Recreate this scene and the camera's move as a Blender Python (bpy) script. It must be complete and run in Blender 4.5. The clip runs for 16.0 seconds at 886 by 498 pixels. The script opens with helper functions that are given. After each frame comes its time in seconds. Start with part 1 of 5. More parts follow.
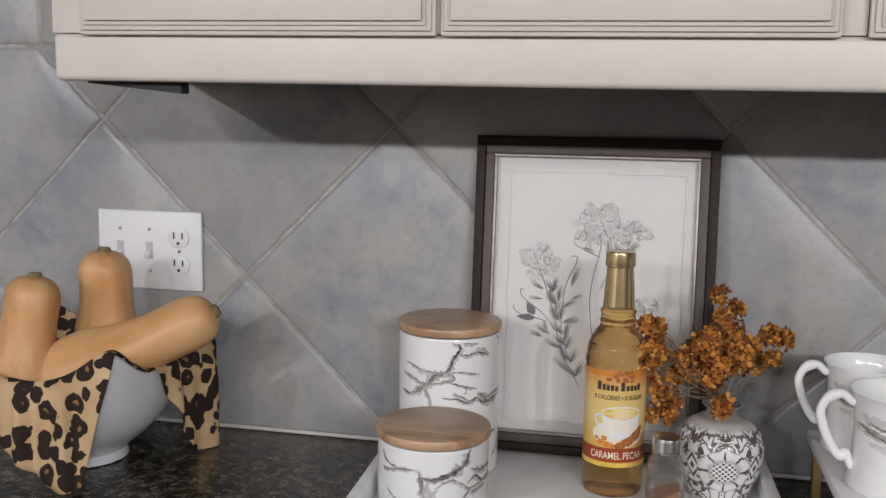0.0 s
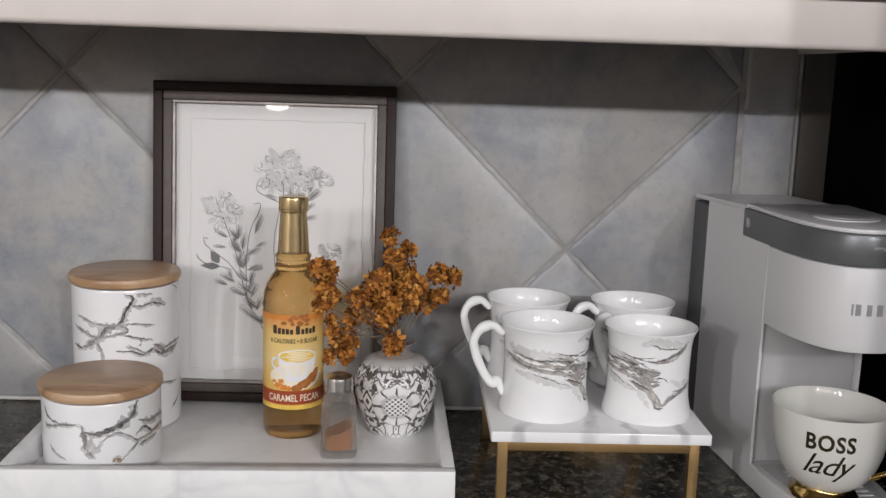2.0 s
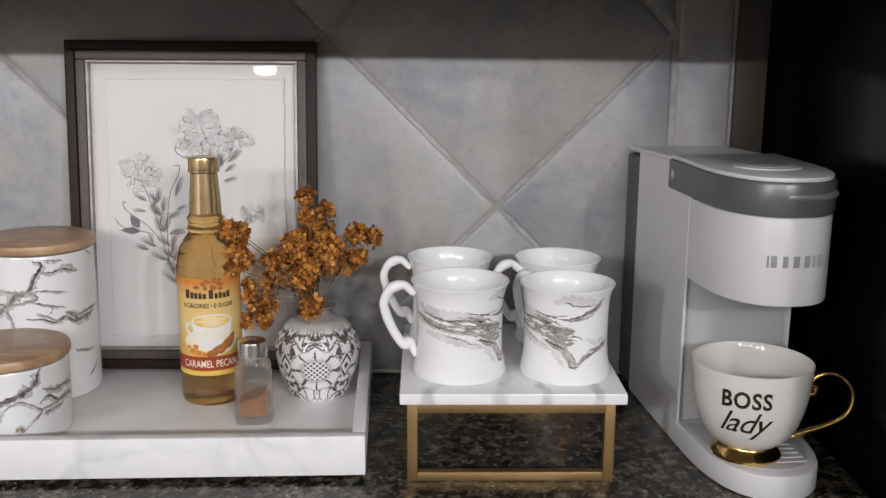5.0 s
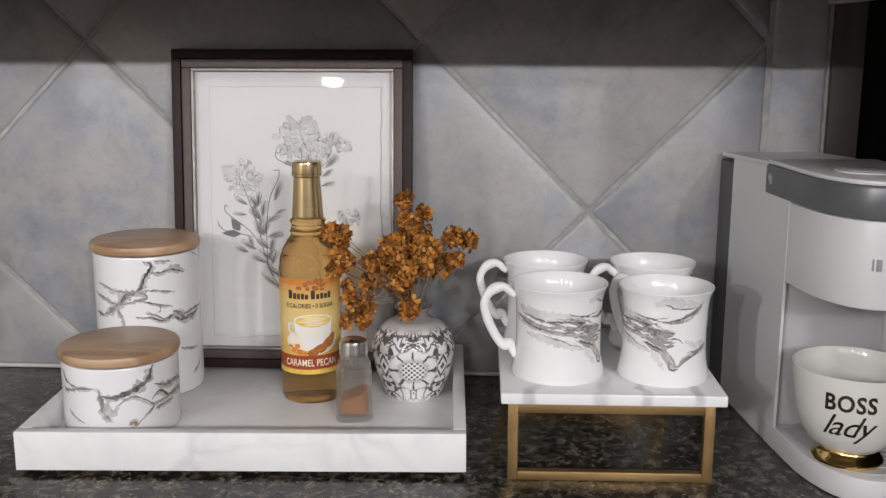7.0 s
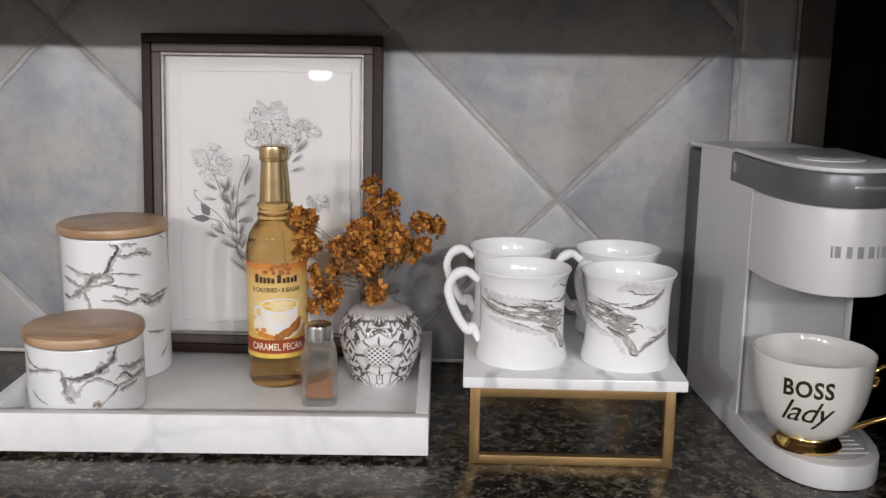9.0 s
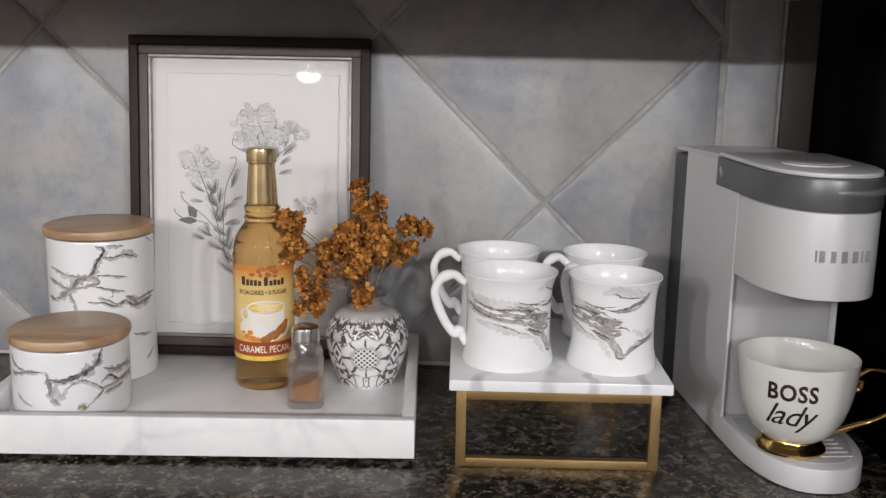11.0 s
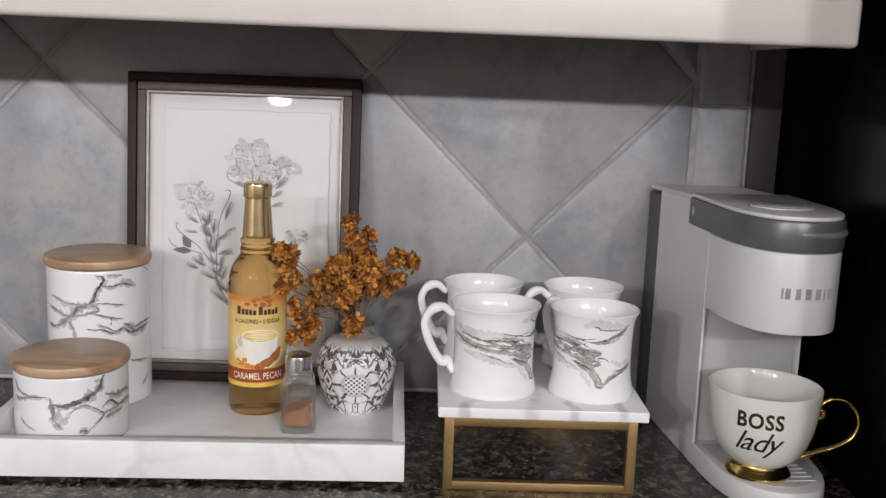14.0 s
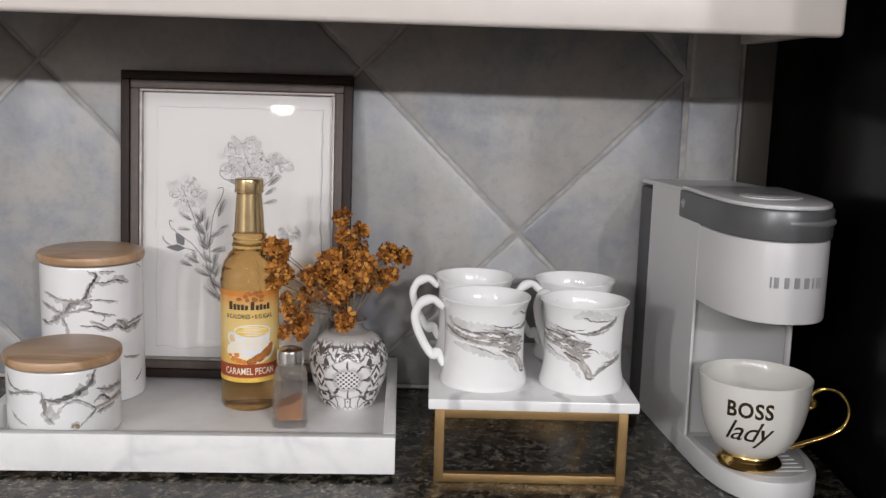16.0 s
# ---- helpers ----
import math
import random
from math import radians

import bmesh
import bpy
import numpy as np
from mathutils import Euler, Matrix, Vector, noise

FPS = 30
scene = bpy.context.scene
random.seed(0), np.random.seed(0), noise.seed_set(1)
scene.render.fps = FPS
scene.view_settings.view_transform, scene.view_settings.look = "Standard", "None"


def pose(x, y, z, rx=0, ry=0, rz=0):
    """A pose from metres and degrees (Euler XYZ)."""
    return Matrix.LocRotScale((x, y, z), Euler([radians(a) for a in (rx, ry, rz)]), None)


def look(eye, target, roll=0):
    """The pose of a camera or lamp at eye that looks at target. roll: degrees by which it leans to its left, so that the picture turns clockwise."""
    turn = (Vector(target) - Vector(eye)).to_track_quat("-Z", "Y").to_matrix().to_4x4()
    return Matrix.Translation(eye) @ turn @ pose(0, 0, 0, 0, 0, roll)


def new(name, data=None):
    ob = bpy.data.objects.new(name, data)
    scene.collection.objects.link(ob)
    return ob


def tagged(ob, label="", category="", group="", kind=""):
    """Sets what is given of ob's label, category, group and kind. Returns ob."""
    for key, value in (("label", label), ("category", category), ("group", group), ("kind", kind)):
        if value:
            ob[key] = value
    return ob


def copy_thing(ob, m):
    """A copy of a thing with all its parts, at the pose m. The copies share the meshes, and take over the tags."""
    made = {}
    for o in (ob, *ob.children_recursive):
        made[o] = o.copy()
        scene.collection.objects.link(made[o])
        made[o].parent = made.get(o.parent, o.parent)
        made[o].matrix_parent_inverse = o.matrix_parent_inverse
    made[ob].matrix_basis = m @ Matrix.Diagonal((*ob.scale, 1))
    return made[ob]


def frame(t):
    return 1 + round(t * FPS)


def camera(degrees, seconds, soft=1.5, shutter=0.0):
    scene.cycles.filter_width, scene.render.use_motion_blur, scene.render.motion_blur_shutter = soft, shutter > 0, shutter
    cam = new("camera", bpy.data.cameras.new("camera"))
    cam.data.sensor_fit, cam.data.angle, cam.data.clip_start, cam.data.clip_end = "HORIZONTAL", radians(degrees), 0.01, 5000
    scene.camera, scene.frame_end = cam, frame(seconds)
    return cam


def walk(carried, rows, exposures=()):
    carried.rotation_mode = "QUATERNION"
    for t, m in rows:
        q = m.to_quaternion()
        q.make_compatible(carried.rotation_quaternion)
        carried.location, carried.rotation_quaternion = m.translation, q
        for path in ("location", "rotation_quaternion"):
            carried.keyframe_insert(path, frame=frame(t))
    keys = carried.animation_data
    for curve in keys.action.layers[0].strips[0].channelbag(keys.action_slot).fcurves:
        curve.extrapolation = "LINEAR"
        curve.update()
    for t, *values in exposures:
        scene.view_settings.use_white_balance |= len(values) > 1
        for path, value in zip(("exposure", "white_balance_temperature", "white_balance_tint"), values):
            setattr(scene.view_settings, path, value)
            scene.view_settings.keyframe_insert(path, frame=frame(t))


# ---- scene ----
cam = camera(48.30, 16.0, 1.4)
PATH = [
    (0, (0.0684, -1.2838, 1.3774), (-0.3640, 0.6484, 1.0951), 0.90),
    (0.5, (0.0962, -1.2748, 1.3784), (-0.2086, 0.6792, 1.0799), 1.19),
    (1, (0.1287, -1.2728, 1.3745), (-0.0464, 0.6941, 1.0572), 1.40),
    (1.5, (0.1520, -1.2771, 1.3709), (0.0955, 0.6935, 1.0340), 1.59),
    (2, (0.1790, -1.2804, 1.3656), (0.2095, 0.6877, 1.0109), 1.66),
    (2.5, (0.2040, -1.2783, 1.3537), (0.2971, 0.6859, 0.9886), 1.65),
    (3, (0.2393, -1.2701, 1.3542), (0.3532, 0.6869, 0.9575), 1.33),
    (5.5, (0.2851, -1.2470, 1.3545), (0.2189, 0.7059, 0.9283), -0.12),
    (6, (0.2857, -1.2495, 1.3501), (0.1514, 0.7023, 0.9348), -0.48),
    (6.5, (0.2608, -1.2630, 1.3509), (0.1323, 0.6903, 0.9409), -0.23),
    (7, (0.2388, -1.2712, 1.3491), (0.1365, 0.6851, 0.9457), 0.10),
    (7.5, (0.2458, -1.2792, 1.3466), (0.1414, 0.6771, 0.9440), 0.78),
    (8, (0.2555, -1.2789, 1.3407), (0.1559, 0.6778, 0.9388), 0.73),
    (8.5, (0.2659, -1.2754, 1.3371), (0.1671, 0.6804, 0.9307), 0.62),
    (9, (0.2663, -1.2749, 1.3373), (0.1836, 0.6808, 0.9272), 0.70),
    (9.5, (0.2684, -1.2742, 1.3369), (0.1966, 0.6823, 0.9282), 0.79),
    (12, (0.2664, -1.2834, 1.3427), (0.2236, 0.6756, 0.9421), 1.43),
    (12.5, (0.2575, -1.2912, 1.3467), (0.2311, 0.6691, 0.9511), 1.65),
    (13, (0.2505, -1.3024, 1.3503), (0.2380, 0.6604, 0.9665), 1.83),
    (13.5, (0.2454, -1.3150, 1.3546), (0.2444, 0.6505, 0.9847), 1.94),
    (14, (0.2414, -1.3308, 1.3613), (0.2522, 0.6367, 1.0023), 2.03),
    (14.5, (0.2372, -1.3452, 1.3579), (0.2599, 0.6251, 1.0156), 2.09),
    (15, (0.2451, -1.3555, 1.3553), (0.2612, 0.6162, 1.0209), 1.92),
    (15.5, (0.2509, -1.3532, 1.3530), (0.2621, 0.6181, 1.0157), 1.72),
    (16, (0.2597, -1.3369, 1.3434), (0.2584, 0.6342, 1.0044), 1.59),
]
walk(cam, [(t, look(eye, target, roll)) for t, eye, target, roll in PATH], [(0, -0.25), (1, -0.33), (2, -0.13), (3, -0.10), (5.5, -0.06), (16, -0.05)])

# ---- world and lights ----
world = bpy.data.worlds.new("room_world")
scene.world = world
world.use_nodes = True
world.node_tree.nodes["Background"].inputs[0].default_value = (0.9, 0.93, 1.0, 1)
world.node_tree.nodes["Background"].inputs[1].default_value = 0.006

LAMP_SPOTS = [(-2.3, -4.15, 138), (-1.3, -4.15, 78), (-0.3, -4.15, 44), (0.5, -4.15, 32), (1.15, -4.15, 62), (1.65, -4.15, 122), (2.3, -4.15, 116),
              (-1.5, -3.25, 18), (-0.2, -3.25, 11), (1.1, -3.25, 22), (1.9, -3.25, 26)]
for lx, ly, watts in LAMP_SPOTS:
    data = bpy.data.lights.new("ceiling_bulb", "SPOT")
    data.spot_size, data.spot_blend = math.radians(176), 0.03
    data.energy, data.shadow_soft_size, data.color = watts, 0.05, (0.962, 0.943, 0.972)
    new("ceiling_bulb", data).location = (lx, ly, 2.33)


# ---- materials ----
class Nodes:
    """A small builder for node materials."""

    def __init__(self, name):
        self.m = bpy.data.materials.new(name)
        self.m.use_nodes = True
        self.t = self.m.node_tree
        self.b = self.t.nodes["Principled BSDF"]
        self.co = self.t.nodes.new("ShaderNodeTexCoord").outputs["Object"]

    def link(self, a, b):
        self.t.links.new(a, b)

    def put(self, sock, v):
        if isinstance(v, bpy.types.NodeSocket):
            self.link(v, sock)
        elif isinstance(v, tuple) and len(v) == 3 and sock.type == "RGBA":
            sock.default_value = (*v, 1)
        else:
            sock.default_value = v

    def noise(self, scale, detail=4, rough=0.55, distort=0.0, co=None, w=None):
        n = self.t.nodes.new("ShaderNodeTexNoise")
        if w is not None:
            n.noise_dimensions = "4D"
            self.put(n.inputs["W"], w)
        self.link(co or self.co, n.inputs["Vector"])
        n.inputs["Scale"].default_value, n.inputs["Detail"].default_value = scale, detail
        n.inputs["Roughness"].default_value, n.inputs["Distortion"].default_value = rough, distort
        return n.outputs["Fac"]

    def noise_vec(self, scale, amount, detail=3, co=None):
        n = self.t.nodes.new("ShaderNodeTexNoise")
        self.link(co or self.co, n.inputs["Vector"])
        n.inputs["Scale"].default_value, n.inputs["Detail"].default_value = scale, detail
        s = self.vmath("SUBTRACT", n.outputs["Color"], (0.5, 0.5, 0.5))
        s = self.vmath("MULTIPLY", s, (amount, amount, amount))
        return self.vmath("ADD", co or self.co, s)

    def vmath(self, op, a, b):
        n = self.t.nodes.new("ShaderNodeVectorMath")
        n.operation = op
        self.put(n.inputs[0], a), self.put(n.inputs[1], b)
        return n.outputs[0]

    def math(self, op, a, b=0.0, c=0.0):
        n = self.t.nodes.new("ShaderNodeMath")
        n.operation = op
        self.put(n.inputs[0], a), self.put(n.inputs[1], b), self.put(n.inputs[2], c)
        return n.outputs[0]

    def voronoi(self, scale, feature="F1", co=None):
        n = self.t.nodes.new("ShaderNodeTexVoronoi")
        n.feature = feature
        self.link(co or self.co, n.inputs["Vector"])
        n.inputs["Scale"].default_value = scale
        return n.outputs["Distance"]

    def steps(self, fac, *stops):
        n = self.t.nodes.new("ShaderNodeValToRGB")
        e = n.color_ramp.elements
        while len(e) < len(stops):
            e.new(0.5)
        for i, (p, c) in enumerate(stops):
            e[i].position = p
            e[i].color = (c, c, c, 1) if not isinstance(c, tuple) else (*c, 1)
        self.link(fac, n.inputs[0])
        return n.outputs[0]

    def mix(self, fac, a, b, mode="MIX"):
        n = self.t.nodes.new("ShaderNodeMix")
        n.data_type, n.blend_type = "RGBA", mode
        self.put(n.inputs["Factor"], fac), self.put(n.inputs[6], a), self.put(n.inputs[7], b)
        return n.outputs[2]

    def axis(self, i, co=None):
        n = self.t.nodes.new("ShaderNodeSeparateXYZ")
        self.link(co or self.co, n.inputs[0])
        return n.outputs[i]

    def joined(self, x, y, z):
        n = self.t.nodes.new("ShaderNodeCombineXYZ")
        self.put(n.inputs[0], x), self.put(n.inputs[1], y), self.put(n.inputs[2], z)
        return n.outputs[0]

    def rand(self):
        return self.t.nodes.new("ShaderNodeObjectInfo").outputs["Random"]

    def bump(self, height, strength=0.2, distance=0.002):
        n = self.t.nodes.new("ShaderNodeBump")
        n.inputs["Strength"].default_value, n.inputs["Distance"].default_value = strength, distance
        self.link(height, n.inputs["Height"])
        self.link(n.outputs[0], self.b.inputs["Normal"])

    def done(self, color, rough=0.5, metal=0.0, spec=0.5, **more):
        self.put(self.b.inputs["Base Color"], color)
        self.put(self.b.inputs["Roughness"], rough)
        self.put(self.b.inputs["Metallic"], metal)
        self.b.inputs["Specular IOR Level"].default_value = spec
        for k, v in more.items():
            self.put(self.b.inputs[k.replace("_", " ")], v)
        return self.m


def plain(name, color, rough=0.5, metal=0.0, grain=40, vary=0.12, bump=0.1, depth=0.0006, spec=0.5, **more):
    """A surface of one paint or stuff, with mottling at two scales and fine relief."""
    n = Nodes(name)
    a, b = n.noise(grain * 0.15, 3), n.noise(grain, 5)
    f = n.math("MULTIPLY", n.math("ADD", a, b), 0.5)
    lo, hi = tuple(c * (1 - vary) for c in color), tuple(min(1, c * (1 + vary)) for c in color)
    col = n.mix(n.steps(f, (0.3, 0.0), (0.7, 1.0)), lo, hi)
    r = n.math("ADD", n.math("MULTIPLY", b, 0.16 * rough), rough * 0.92)
    n.bump(b, bump, depth)
    return n.done(col, r, metal, spec, **more)


def smooth_plastic(name, color, rough):
    """Moulded plastic: even, with a faint broad unevenness of tone."""
    n = Nodes(name)
    col = n.mix(n.steps(n.noise(7, 2), (0.3, 0.0), (0.7, 1.0)), tuple(c * 0.97 for c in color), color)
    return n.done(col, rough, 0, 0.4)


def tile_material():
    n = Nodes("glazed_blue_grey_tile")
    w = n.math("MULTIPLY", n.rand(), 30.0)
    cloud, patch, fine = n.noise(7.5, 6, 0.62, 0.5, w=w), n.noise(19, 6, 0.68, 0.5, w=w), n.noise(80, 5, 0.65, w=w)
    hue = n.steps(cloud, (0.34, (0.215, 0.24, 0.28)), (0.43, (0.30, 0.315, 0.335)), (0.52, (0.37, 0.36, 0.345)), (0.66, (0.44, 0.42, 0.385)))
    hue = n.mix(n.steps(patch, (0.44, 0.0), (0.64, 0.65)), hue, (0.43, 0.425, 0.415))
    hue = n.mix(n.steps(fine, (0.5, 0.0), (0.72, 0.4)), hue, (0.23, 0.235, 0.25))
    hue = n.mix(n.steps(n.noise(3.2, 3, 0.5, w=w), (0.42, 0.35), (0.62, 0.0)), hue, (0.235, 0.24, 0.262))
    n.bump(n.math("ADD", n.math("MULTIPLY", patch, 2.0), n.math("MULTIPLY", fine, 0.4)), 0.2, 0.002)
    return n.done(hue, n.steps(patch, (0.3, 0.27), (0.7, 0.42)), 0, 0.45)


def granite_material():
    n = Nodes("dark_speckled_granite")
    co = n.noise_vec(45, 0.014)
    base = n.steps(n.noise(60, 6, 0.7, 0.5), (0.39, (0.006, 0.0055, 0.0045)), (0.49, (0.035, 0.030, 0.022)), (0.57, (0.13, 0.113, 0.084)), (0.68, (0.22, 0.20, 0.158)))
    flecks = n.steps(n.voronoi(135, co=co), (0.2, 1.0), (0.34, 0.0))
    col = n.mix(n.math("MULTIPLY", flecks, n.steps(n.noise(32, 3), (0.44, 0.0), (0.6, 0.65))), base, (0.40, 0.365, 0.29))
    dark = n.steps(n.noise(75, 5, 0.72, 0.4, co=n.vmath("ADD", n.co, (4.1, 2.2, 0.7))), (0.53, 0.0), (0.575, 1.0))
    col = n.mix(dark, col, (0.006, 0.006, 0.0055))
    rust = n.steps(n.noise(26, 3, co=n.vmath("ADD", n.co, (1.3, 7.2, 0.4))), (0.56, 0.0), (0.68, 0.35))
    col = n.mix(rust, col, (0.13, 0.085, 0.045))
    return n.done(col, n.steps(n.noise(90), (0.3, 0.2), (0.7, 0.3)), 0, 0.4)


def white_glaze(name, color, rough):
    """White glazed ceramic with a faint cloudy unevenness."""
    n = Nodes(name)
    cloud = n.noise(12, 4, 0.6, 0.6)
    col = n.mix(n.steps(cloud, (0.45, 0.0), (0.72, 1.0)), color, tuple(c * 0.93 for c in color))
    return n.done(col, n.steps(n.noise(30, 3), (0.3, rough), (0.7, rough * 1.3)), 0, 0.5)


def print_ink(name, deep, light, grain=160.0, rough=0.2):
    """Printed marbling: broken, watery tone between two inks."""
    n = Nodes(name)
    f = n.math("ADD", n.math("MULTIPLY", n.noise(grain, 4, 0.65, 0.6), 0.6), n.math("MULTIPLY", n.noise(grain * 0.3, 3, 0.6, 0.5), 0.4))
    return n.done(n.steps(f, (0.38, deep), (0.52, tuple(0.5 * (a + b) for a, b in zip(deep, light))), (0.62, light)), rough, 0, 0.5)


def marble_material():
    n = Nodes("white_marble")
    bent = n.noise_vec(7, 0.12, 5)
    edge = n.voronoi(9, "DISTANCE_TO_EDGE", bent)
    vein = n.math("MULTIPLY", n.steps(edge, (0.0, 1.0), (0.07, 0.0)), n.steps(n.noise(9, 3), (0.42, 0.0), (0.65, 0.35)))
    cloud = n.noise(16, 5, 0.6, 0.8)
    col = n.mix(n.steps(cloud, (0.4, 0.0), (0.7, 0.8)), (0.87, 0.865, 0.85), (0.77, 0.77, 0.77))
    col = n.mix(vein, col, (0.5, 0.5, 0.52))
    n.bump(n.noise(220, 3), 0.05, 0.0005)
    return n.done(col, n.steps(cloud, (0.3, 0.3), (0.7, 0.42)))


def stand_marble_material():
    n = Nodes("grey_veined_white_marble")
    bent = n.noise_vec(14, 0.06, 5)
    wave = n.t.nodes.new("ShaderNodeTexWave")
    n.link(n.vmath("MULTIPLY", bent, (1, 0.6, 0.6)), wave.inputs["Vector"])
    wave.inputs["Scale"].default_value, wave.inputs["Distortion"].default_value, wave.inputs["Detail"].default_value = 5.5, 7, 4
    vein = n.math("MULTIPLY", n.steps(wave.outputs["Fac"], (0.72, 0.0), (0.97, 0.85)), n.steps(n.noise(22, 3), (0.36, 0.1), (0.6, 1.0)))
    col = n.mix(vein, (0.84, 0.84, 0.835), (0.50, 0.505, 0.52))
    return n.done(col, 0.22)


def wood_lid_material():
    n = Nodes("light_acacia_wood")
    at = n.vmath("ADD", n.vmath("MULTIPLY", n.co, (1.0, 4.5, 4.5)), n.joined(n.math("MULTIPLY", n.rand(), 5.0), 0.0, 0.0))
    rings, grain = n.noise(7, 4, 0.55, 1.2, co=at), n.noise(70, 4, 0.7, co=n.vmath("MULTIPLY", n.co, (1.0, 8.0, 8.0)))
    col = n.steps(rings, (0.34, (0.37, 0.22, 0.12)), (0.5, (0.50, 0.32, 0.185)), (0.68, (0.58, 0.40, 0.25)))
    col = n.mix(n.steps(grain, (0.5, 0.0), (0.85, 0.22)), col, (0.30, 0.18, 0.105))
    knot = n.voronoi(15, co=n.vmath("MULTIPLY", at, (1.0, 0.55, 0.3)))
    col = n.mix(n.steps(knot, (0.04, 0.75), (0.17, 0.0)), col, (0.20, 0.115, 0.07))
    n.bump(grain, 0.12, 0.0003)
    return n.done(col, n.steps(rings, (0.3, 0.3), (0.7, 0.42)))


def leopard_material():
    n = Nodes("leopard_print_cotton")
    at = n.noise_vec(36, 0.018, 2)
    spot = n.voronoi(46, co=at)
    wob = n.math("ADD", spot, n.math("MULTIPLY", n.noise(60, 2), 0.28))
    dark = n.steps(wob, (0.665, 1.0), (0.69, 0.0))
    core = n.math("MULTIPLY", n.steps(wob, (0.27, 1.0), (0.31, 0.0)), n.steps(n.noise(30, 1), (0.49, 0.0), (0.53, 0.75)))
    tan = n.mix(n.steps(n.noise(14, 3), (0.35, 0.0), (0.7, 1.0)), (0.52, 0.34, 0.17), (0.64, 0.46, 0.27))
    col = n.mix(dark, tan, (0.030, 0.018, 0.014))
    col = n.mix(core, col, (0.36, 0.20, 0.08))
    n.bump(n.noise(900, 2), 0.2, 0.0006)
    return n.done(col, 0.8, 0, 0.25)


def vase_material():
    n = Nodes("white_glaze_with_brown_ornament")
    ang = n.math("ADD", n.math("ARCTAN2", n.axis(0), n.math("MULTIPLY", n.axis(1), -1.0)), 0.09)
    z = n.axis(2)
    quarter = n.math("WRAP", ang, math.pi / 4, -math.pi / 4)
    half = n.math("ABSOLUTE", quarter)
    # flower medallion on each quarter
    u, v = n.math("MULTIPLY", quarter, 0.05), n.math("SUBTRACT", z, 0.045)
    rad = n.math("SQRT", n.math("ADD", n.math("MULTIPLY", n.math("MULTIPLY", u, u), 0.62), n.math("MULTIPLY", v, v)))
    rad = n.math("ADD", rad, n.math("MULTIPLY", n.math("SUBTRACT", n.noise(140, 2), 0.5), 0.006))
    way = n.math("ADD", n.math("ARCTAN2", v, u), n.math("MULTIPLY", n.math("SUBTRACT", n.noise(90, 2), 0.5), 0.5))
    checks = n.math("MULTIPLY", n.math("SINE", n.math("MULTIPLY", u, 900.0)), n.math("SINE", n.math("MULTIPLY", v, 1050.0)))
    disc = n.math("MULTIPLY", n.steps(rad, (0.0125, 1.0), (0.0132, 0.0)), n.steps(checks, (0.12, 0.0), (0.26, 1.0)))
    ring = n.steps(n.math("ABSOLUTE", n.math("SUBTRACT", rad, 0.0142)), (0.0004, 1.0), (0.0009, 0.0))
    gaps = n.steps(n.math("ABSOLUTE", n.math("SINE", n.math("MULTIPLY", way, 4.0))), (0.22, 1.0), (0.36, 0.0))
    petal_zone = n.math("MULTIPLY", n.steps(rad, (0.0145, 0.0), (0.015, 1.0)), n.steps(rad, (0.0255, 1.0), (0.0265, 0.0)))
    flower = n.math("MAXIMUM", n.math("MAXIMUM", disc, n.math("MULTIPLY", ring, 0.4)), n.math("MULTIPLY", gaps, petal_zone))
    # scrolls and diamonds between, mirrored about each quarter
    uv = n.joined(n.math("MULTIPLY", half, 0.052), z, 0.0)
    bent = n.noise_vec(60, 0.010, 2, uv)
    a = n.steps(n.noise(88, 1, 0.4, 1.4, co=bent), (0.528, 0.0), (0.553, 1.0))
    b = n.voronoi(66, "DISTANCE_TO_EDGE", n.vmath("ADD", bent, (0.4, 0.13, 0)))
    scroll = n.math("MAXIMUM", a, n.steps(b, (0.05, 0.9), (0.085, 0.0)))
    side_u = n.math("SUBTRACT", n.math("MULTIPLY", half, 0.05), 0.0393)
    diamond = n.math("ADD", n.math("ABSOLUTE", side_u), n.math("MULTIPLY", n.math("ABSOLUTE", n.math("SUBTRACT", z, 0.048)), 0.7))
    lines = n.steps(n.math("SINE", n.math("MULTIPLY", diamond, 820.0)), (0.1, 0.0), (0.3, 1.0))
    scroll = n.mix(n.steps(diamond, (0.0125, 1.0), (0.013, 0.0)), scroll, lines)
    f = n.mix(n.steps(rad, (0.0255, 1.0), (0.0262, 0.0)), scroll, flower)
    zone = n.math("MULTIPLY", n.steps(z, (0.003, 0.0), (0.005, 1.0)), n.steps(z, (0.088, 1.0), (0.092, 0.0)))
    f = n.math("MULTIPLY", f, zone)
    glaze = n.mix(n.steps(z, (0.086, 0.0), (0.098, 1.0)), (0.78, 0.77, 0.76), (0.34, 0.31, 0.29))
    tone = n.mix(n.steps(n.noise(120, 3), (0.4, 0.0), (0.65, 1.0)), (0.055, 0.043, 0.038), (0.10, 0.08, 0.072))
    col = n.mix(n.math("MULTIPLY", f, 0.95), glaze, tone)
    n.bump(f, 0.25, 0.0008)
    return n.done(col, 0.2)


